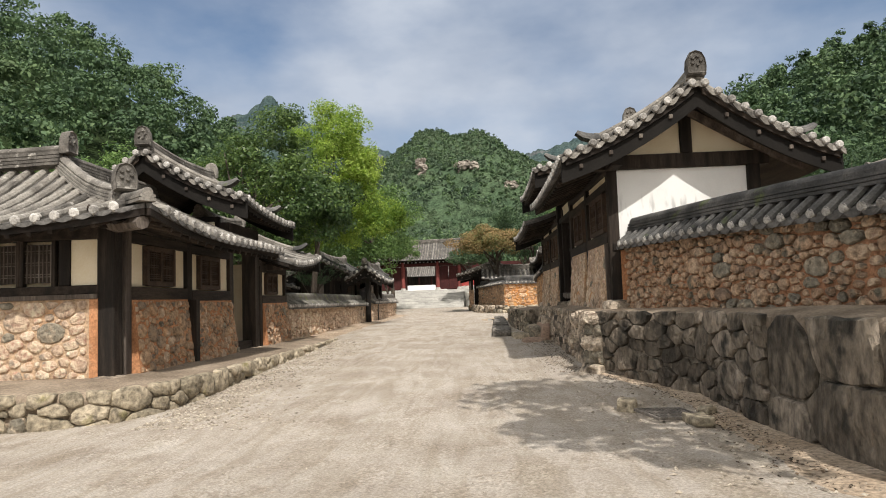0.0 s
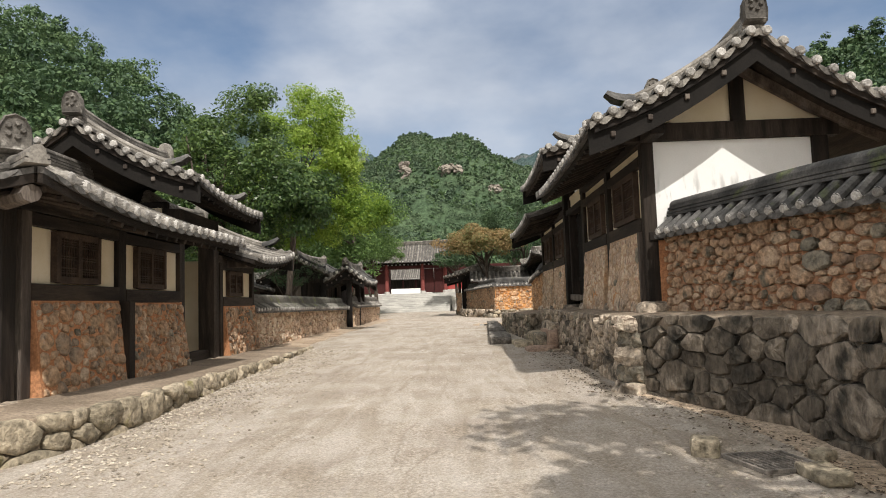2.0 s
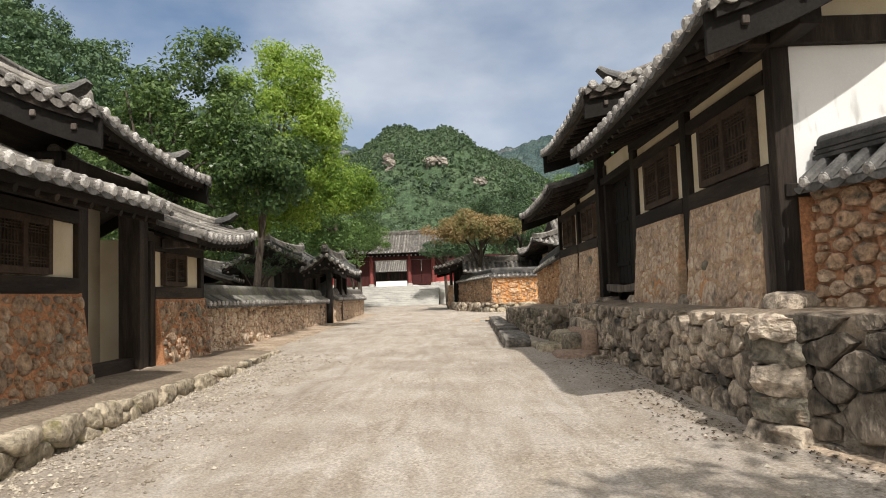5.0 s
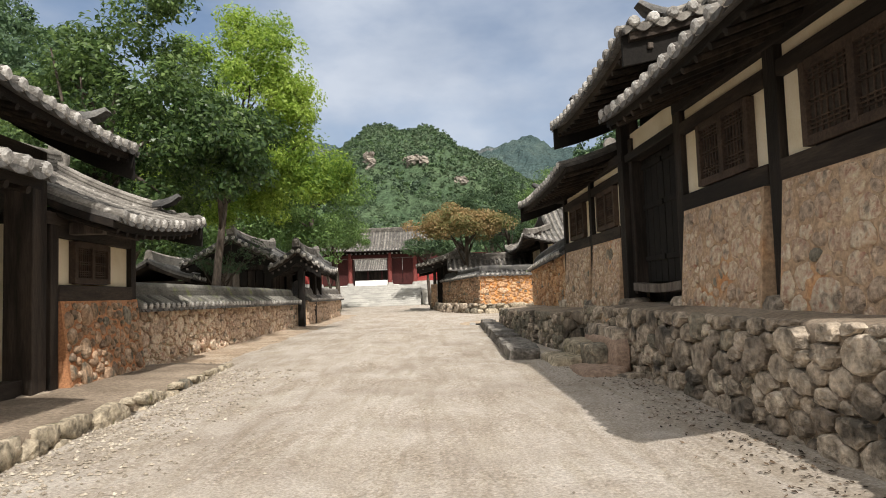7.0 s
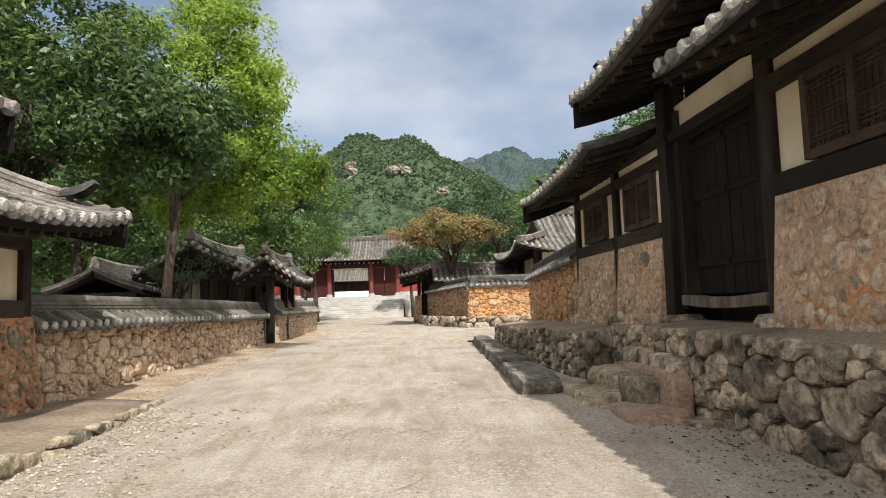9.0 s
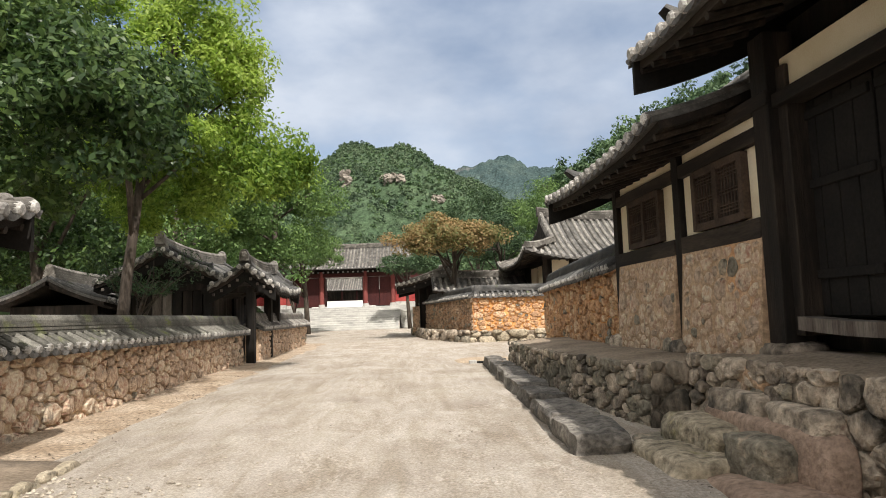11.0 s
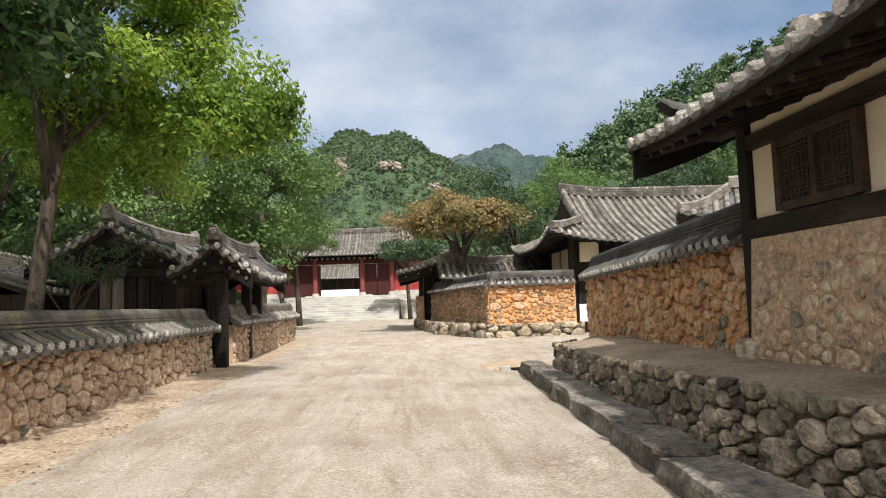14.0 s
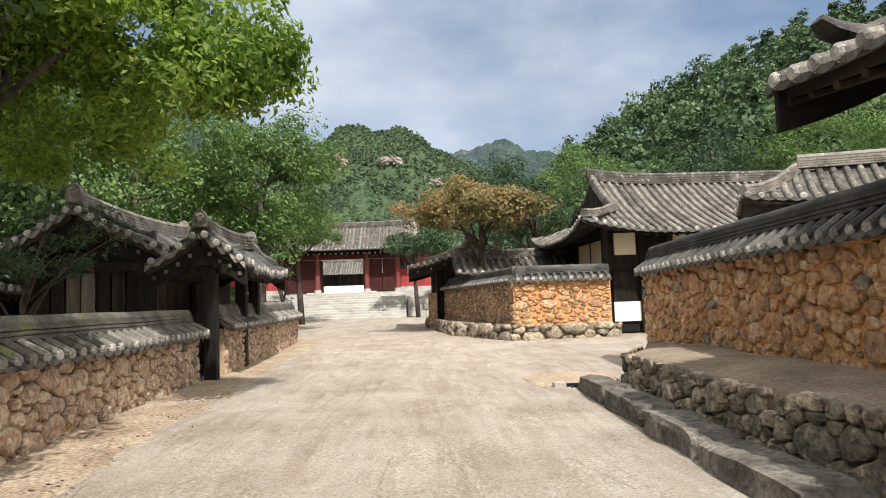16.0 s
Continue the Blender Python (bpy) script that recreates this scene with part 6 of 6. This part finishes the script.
M["forest_far"] = forest_material("forested_mountain", [(0.045, 0.075, 0.042), (0.065, 0.10, 0.054), (0.085, 0.125, 0.065)], 5, ((0.34, 0.28, 0.22), 0.016, 0.70))
# blue of the haze is put straight into this base colour
M["forest_peak"] = forest_material("hazed_far_mountain", [(0.035, 0.058, 0.06), (0.052, 0.08, 0.078), (0.075, 0.105, 0.095)], 9, ((0.20, 0.19, 0.19), 0.014, 0.62))
M["forest_floor"] = forest_material("forest_floor", [(0.018, 0.03, 0.012), (0.035, 0.055, 0.02)], 2)
M["rock"] = ramp_material("pale_cliff_rock", [(0.17, 0.15, 0.13), (0.26, 0.23, 0.195), (0.33, 0.295, 0.25)], 0.15, 0.95, 0.8, 0.7, bump_dist=0.6)
hill("mountain_far", "far mountains, haze-blued in colour, with a bare rocky summit", (-45, 40), (700, 1250), ((-45, 12), (-26, 14), (-23, 14.2), (-20.3, 15.6), (-18.0, 17.0), (-16.6, 15.8), (-14, 14.9), (-10.2, 13.0), (-7, 12.4), (2, 11.5), (5, 12.2), (8.3, 13.0), (11, 11.8), (16, 11), (40, 10)), "forest_peak", (420, 60), 1.1, 8, 16, wob=0.25)
h_mid = hill("mountain", "forested mountain with pale rock faces behind the village", (-24, 26), (150, 800), ((-24, 7), (-12, 10.2), (-8.2, 12.2), (-6.6, 13.3), (-5.4, 14.2), (-4.0, 14.3), (-2.6, 13.75), (-1.6, 13.9), (-0.4, 14.25), (1.0, 13.7), (2.6, 12.5), (5, 11.2), (9, 9.2), (26, 8)), "forest_far", (200, 110), 1.25, 0.0, 8.0, wob=0.35)
rk = random.Random(17)
for a0, el0, num, wide, tall in ((-5.3, 11.5, 4, 0.3, 0.5), (-1.4, 11.3, 6, 0.8, 0.2), (2.35, 9.7, 3, 0.3, 0.2)):
    for k in range(num):
        a, el = a0 + rk.uniform(-wide, wide), el0 + rk.uniform(-tall, tall)
        r = next((q for q in range(200, 800, 3) if math.degrees(math.atan2(h_mid(a, q) + 2, q)) > el), 700)
        ob = slab(None, "rock_face", r * math.sin(radians(a)), r * math.cos(radians(a)), h_mid(a, r) + rk.uniform(-0.5, 1.0), rk.uniform(3.0, 6.0), 9, rk.uniform(5, 7), "rock", 200 + k + int(10 * a0), rk.uniform(-25, 25), 3.4, 4, False)
        tagged(ob, "bare pale rock face on the mountain", "rock", "rock faces on the mountain")


# ---- foliage ----
def leaves(centres, normals, sizes, rs, slim=0.5):
    """Leaf quads: pointed, folded slightly, one per centre. Arrays in, (verts, faces) out."""
    n = len(centres)
    rnd = rs.normal(size=(n, 3))
    nrm = normals + rnd * 0.55
    nrm /= np.linalg.norm(nrm, axis=1)[:, None] + 1e-9
    t = np.cross(nrm, rs.normal(size=(n, 3)))
    t /= np.linalg.norm(t, axis=1)[:, None] + 1e-9
    b = np.cross(nrm, t)
    s = sizes[:, None]
    v = np.stack([centres - t * s * 0.5, centres + b * s * slim * 0.5 + nrm * s * 0.08, centres + t * s * 0.5 - nrm * s * 0.06, centres - b * s * slim * 0.5 + nrm * s * 0.08], 1).reshape(-1, 3)
    return v, np.arange(4 * n).reshape(n, 4)


def leaf_mesh(name, v, f, mat):
    me = bpy.data.meshes.new(name)
    me.vertices.add(len(v))
    me.vertices.foreach_set("co", v.astype(np.float32).ravel())
    me.loops.add(f.size)
    me.loops.foreach_set("vertex_index", f.astype(np.int32).ravel())
    me.polygons.add(len(f))
    me.polygons.foreach_set("loop_start", np.arange(0, f.size, 4, dtype=np.int32))
    me.update(calc_edges=True)
    me.materials.append(mat)
    return me


def tree(label, base, crown, radii, mat, count, size, clusters=45, seed=1, trunk_r=0.2, spread=0.34, slim=0.5, limbs=12, hang=0.0, name="tree", category="tree", group="", shape=None, lobes=()):
    """A tapered trunk, limbs, and a crown of single leaves in uneven clumps. crown: centre above the base."""
    rs = np.random.RandomState(seed)
    e = thing(name, base, label, category, group)
    c, r = np.array(crown, float), np.array(radii, float)
    d = rs.normal(size=(clusters, 3))
    d /= np.linalg.norm(d, axis=1)[:, None]
    k = rs.uniform(0.35, 1.0, clusters) ** 0.6
    lob = 1 + 0.25 * np.sin(d[:, 0] * 5 + seed) * np.cos(d[:, 2] * 4 + seed * 2)
    cl = c + d * r * (k * lob)[:, None]
    if shape == "flat":
        cl[:, 2] = c[2] + np.abs(cl[:, 2] - c[2]) * 0.8 - 0.3 * r[2]
    for lc, lr, ln in lobes:
        q = rs.normal(size=(ln, 3))
        q /= np.linalg.norm(q, axis=1)[:, None]
        cl = np.concatenate([cl, np.array(lc) + q * np.array(lr) * rs.uniform(0.3, 1, (ln, 1))])
    clusters = len(cl)
    per = np.maximum(8, (count / clusters * rs.uniform(0.5, 1.5, clusters))).astype(int)
    crad = spread * r.mean() * rs.uniform(0.55, 1.25, clusters)
    cen, nor = [], []
    for p, m, q in zip(cl, per, crad):
        o = rs.normal(size=(m, 3))
        o /= np.linalg.norm(o, axis=1)[:, None]
        o *= (rs.uniform(0.25, 1, m) ** 0.5)[:, None]
        pos = p + o * q * np.array([1.15, 1.15, 0.72])
        pos[:, 2] -= hang * rs.uniform(0, 1, m) ** 2
        cen.append(pos)
        nor.append(o * 0.6 + np.array([0, 0, 0.55]) + (p - c) / r * 0.35)
    cen, nor = np.concatenate(cen), np.concatenate(nor)
    v, f = leaves(cen, nor, size * rs.uniform(0.6, 1.35, len(cen)), rs, slim)
    ob = new("crown", leaf_mesh("crown", v, f, M[mat]))
    ob.parent = e
    top = Vector(c) + Vector((0, 0, r[2] * 0.3))
    bend_ = Vector((rs.uniform(-0.3, 0.3), rs.uniform(-0.3, 0.3), 0))
    path = [Vector((0, 0, -0.2)), Vector(c) * 0.25 + bend_ * 0.5, Vector(c) * 0.55 + bend_, top]
    path[1].z, path[2].z = top.z * 0.3, top.z * 0.62
    part("trunk", Geo().tube(path, [trunk_r * 1.25, trunk_r, trunk_r * 0.7, trunk_r * 0.22], 9, up=(0.3, 0.9, 0.1)), M["bark"], e, smooth=True)
    for i in range(min(limbs, clusters)):
        a = path[1].lerp(path[2], 0.2 + 0.8 * i / limbs) if i % 2 else path[2].lerp(path[3], 0.6 * i / limbs)
        b = Vector(cl[i])
        m_ = a.lerp(b, 0.5) + Vector((rs.uniform(-0.2, 0.2), rs.uniform(-0.2, 0.2), rs.uniform(0, 0.25)))
        part("limb", Geo().tube([a, m_, b], [trunk_r * 0.42, trunk_r * 0.26, trunk_r * 0.08], 6, up=(0.3, 0.2, 0.9)), M["bark"], e, smooth=True)
    return e


tree("large dark glossy-leaved tree behind the yard wall", (-9.4, 24.9, 0.4), (0.7, 0.2, 5.5), (2.9, 2.3, 2.9), "leaf_dark", 36000, 0.15, 150, 3, 0.2, 0.22, 0.45, 16, lobes=(((3.3, -0.9, 4.5), (0.9, 1.3, 1.0), 26), ((3.6, 0.6, 5.0), (0.7, 0.9, 0.8), 12), ((1.6, -0.4, 3.0), (1.4, 0.9, 0.6), 12)))
tree("tall bright green feathery tree leaning over the yard wall", (-7.8, 29.0, 0.4), (0.9, 0.9, 7.0), (2.1, 2.1, 3.0), "leaf_bright", 74000, 0.13, 200, 5, 0.12, 0.19, 0.42, 22, 0.25, lobes=(((3.1, 0.6, 4.9), (1.0, 1.2, 0.8), 40), ((0.4, 1.8, 5.2), (2.2, 1.5, 0.6), 26), ((1.0, 0.8, 9.8), (0.7, 0.7, 0.6), 10), ((2.2, 0.8, 7.6), (0.8, 1.0, 1.0), 18), ((-1.7, 1.4, 6.0), (1.6, 1.5, 1.4), 34), ((0.0, 3.4, 4.7), (2.4, 1.2, 0.8), 38)))
tree("dark broad tree near the great gate", (-8.8, 51.0, 0.5), (0, 0, 7.0), (3.2, 3, 3.2), "leaf_mid", 24000, 0.18, 80, 9, 0.2, 0.3, 0.5, 9)
tree("spreading green pine beside the stone stairs", (-8.6, 61.0, 0.6), (-0.6, 0, 5.6), (3.3, 2.6, 1.9), "leaf_mid", 22000, 0.16, 75, 11, 0.17, 0.26, 0.3, 10, shape="flat")
tree("maple turning orange-brown behind the wall", (0.5, 47.6, 0.9), (0.15, -0.3, 4.6), (2.75, 2.3, 1.7), "leaf_maple", 20000, 0.14, 85, 13, 0.15, 0.25, 0.6, 14, shape="flat")
tree("dark pine beside the great gate", (-1.6, 66.5, 0.7), (0, 0, 4.9), (2.2, 2, 1.8), "leaf_pine", 6000, 0.26, 40, 15, 0.14, 0.28, 0.25, 9, shape="flat")
tree("dark green pine close behind the maple", (3.4, 51.5, 0.7), (0, 0, 5.4), (1.9, 1.8, 1.6), "leaf_pine", 6000, 0.2, 40, 17, 0.13, 0.28, 0.25, 9)
for k, (x, y, h, r) in enumerate(((4.0, 66, 7.2, 3.4), (9.0, 63, 7.4, 3.6), (14.5, 58, 7.0, 3.8), (20, 54, 7.5, 4.0), (27, 50, 8.0, 4.5))):
    tree("dark green pine behind the courtyard houses", (x, y, 0.7), (0, 0, h), (r, r, r * 0.9), "leaf_pine" if k % 2 == 0 else "leaf_mid", 14000, 0.22, 65, 20 + k, 0.2, 0.28, 0.3, 8, group="trees behind the houses")
# the first two take a darker leaf colour to stand in for canopy shade
for k, (x, y, h, r) in enumerate(((-13.5, 37, 5.6, 3.4), (-17.5, 43, 6.4, 4.0), (-13.0, 48, 6.8, 3.8), (-22, 37, 6.4, 4.2), (-15, 57, 6.6, 3.8), (-20, 29, 5.2, 3.6))):
    tree("leafy green tree behind the gate house", (x, y, 0.5), (0, 0, h), (r, r, r * 0.95), "leaf_dark" if k in (0, 1) else "leaf_mid", 18000, 0.2, 75, 30 + k, 0.2, 0.28, 0.5, 8, group="trees behind the gate house")
tree("broad leafy tree on the terrace shading the wall", (6.2, 3.2, 1.2), (-2.0, 0.7, 6.7), (2.5, 3.3, 1.5), "leaf_mid", 5200, 0.27, 60, 41, 0.2, 0.27, 0.5, 9)
tree("small sparse pine with bare twigs behind the yard wall", (-8.3, 31.8, 0.4), (0.2, 0, 2.5), (1.5, 1.0, 0.8), "leaf_pine", 2600, 0.13, 26, 43, 0.06, 0.25, 0.16, 14)
tree("thin leaning young tree at the roadside wall end", (-6.5, 45.2, 0.5), (-0.5, 0, 2.9), (0.9, 0.8, 0.6), "leaf_mid", 700, 0.16, 12, 45, 0.09, 0.3, 0.5, 6)


def woods(name, label, az, rad, hfn, spacing, per, size, seed, mats, scale=(6.5, 9.0), thin=lambda a, r: True):
    """Many trees over a hillside as one mesh a kind."""
    rs = np.random.RandomState(seed)
    packs = {m: [] for m in mats}
    r = rad[0]
    while r < rad[1]:
        n = max(1, int(radians(az[1] - az[0]) * r / spacing))
        for i in range(n):
            a, q = az[0] + (az[1] - az[0]) * (i + rs.uniform(0.1, 0.9)) / n, r + rs.uniform(-0.5, 0.5) * spacing
            if not thin(a, q):
                continue
            x, y, z = q * math.sin(radians(a)), q * math.cos(radians(a)), hfn(a, q)
            h = rs.uniform(*scale)
            w = h * rs.uniform(0.28, 0.40)
            m = mats[rs.randint(len(mats))]
            k = rs.randint(5, 10)
            d = rs.normal(size=(k, 3))
            d /= np.linalg.norm(d, axis=1)[:, None]
            cl = np.array([x, y, z + h * 0.62]) + d * np.array([w * 0.75, w * 0.75, h * 0.32])
            if "pine" in m:
                lv = rs.uniform(0, 1, k)
                cl = np.array([x, y, z]) + np.stack([d[:, 0] * w * (1.05 - lv), d[:, 1] * w * (1.05 - lv), h * (0.3 + 0.7 * lv)], 1)
            for p in cl:
                mm = per // k
                o = rs.normal(size=(mm, 3))
                o /= np.linalg.norm(o, axis=1)[:, None]
                pos = p + o * w * 0.5 * np.array([1.1, 1.1, 0.6]) * (rs.uniform(0.4, 1, mm)[:, None])
                packs[m].append((pos, o * 0.7 + np.array([0, 0, 0.6])))
        r += spacing * 0.85
    for m, lst in packs.items():
        if lst:
            cen, nor = np.concatenate([p for p, _ in lst]), np.concatenate([q for _, q in lst])
            v, f = leaves(cen, nor, size * rs.uniform(0.6, 1.4, len(cen)), rs, 0.6)
            tagged(new(name, leaf_mesh(name, v, f, M[m])), label, "forest", kind="stuff")


h_left = hill("hillside", "steep wooded hillside behind the gate house", (-85, -8), (45, 118), ((-85, 19), (-50, 20.5), (-38, 20.0), (-32, 18.6), (-27, 16.0), (-22, 12.3), (-18, 9.0), (-13, 4.0), (-8, 0.5)), "forest_floor", (60, 30), 1.0, ground=0.5)
h_right = hill("hillside", "wooded hillside rising behind the courtyard houses", (5, 80), (60, 170), ((5, 2), (9, 5.5), (12.5, 9.4), (18, 12.4), (22, 14.4), (27, 16.0), (32, 16.6), (45, 16.5), (80, 15)), "forest_floor", (60, 30), 1.0, ground=0.5)
woods("forest", "dense green woods on the hillside", (-62, -10), (44, 124), h_left, 4.3, 420, 0.5, 3, ("leaf_hill", "leaf_pine", "leaf_hill"), thin=lambda a, r: r > 64 or a < -34)
woods("forest", "dense green woods on the hillside", (6, 50), (62, 178), h_right, 5.0, 260, 0.75, 4, ("leaf_hill", "leaf_pine"), (6, 9))
woods("forest", "belt of trees behind the great gate", (-22, 12), (112, 150), lambda a, r: 1.0, 5.0, 240, 0.7, 5, ("leaf_hill", "leaf_pine"), (8, 13), thin=lambda a, r: True)
open_ground = lambda a, r: noise.noise(Vector((a * 0.9, r * 0.013, 3))) > -0.5
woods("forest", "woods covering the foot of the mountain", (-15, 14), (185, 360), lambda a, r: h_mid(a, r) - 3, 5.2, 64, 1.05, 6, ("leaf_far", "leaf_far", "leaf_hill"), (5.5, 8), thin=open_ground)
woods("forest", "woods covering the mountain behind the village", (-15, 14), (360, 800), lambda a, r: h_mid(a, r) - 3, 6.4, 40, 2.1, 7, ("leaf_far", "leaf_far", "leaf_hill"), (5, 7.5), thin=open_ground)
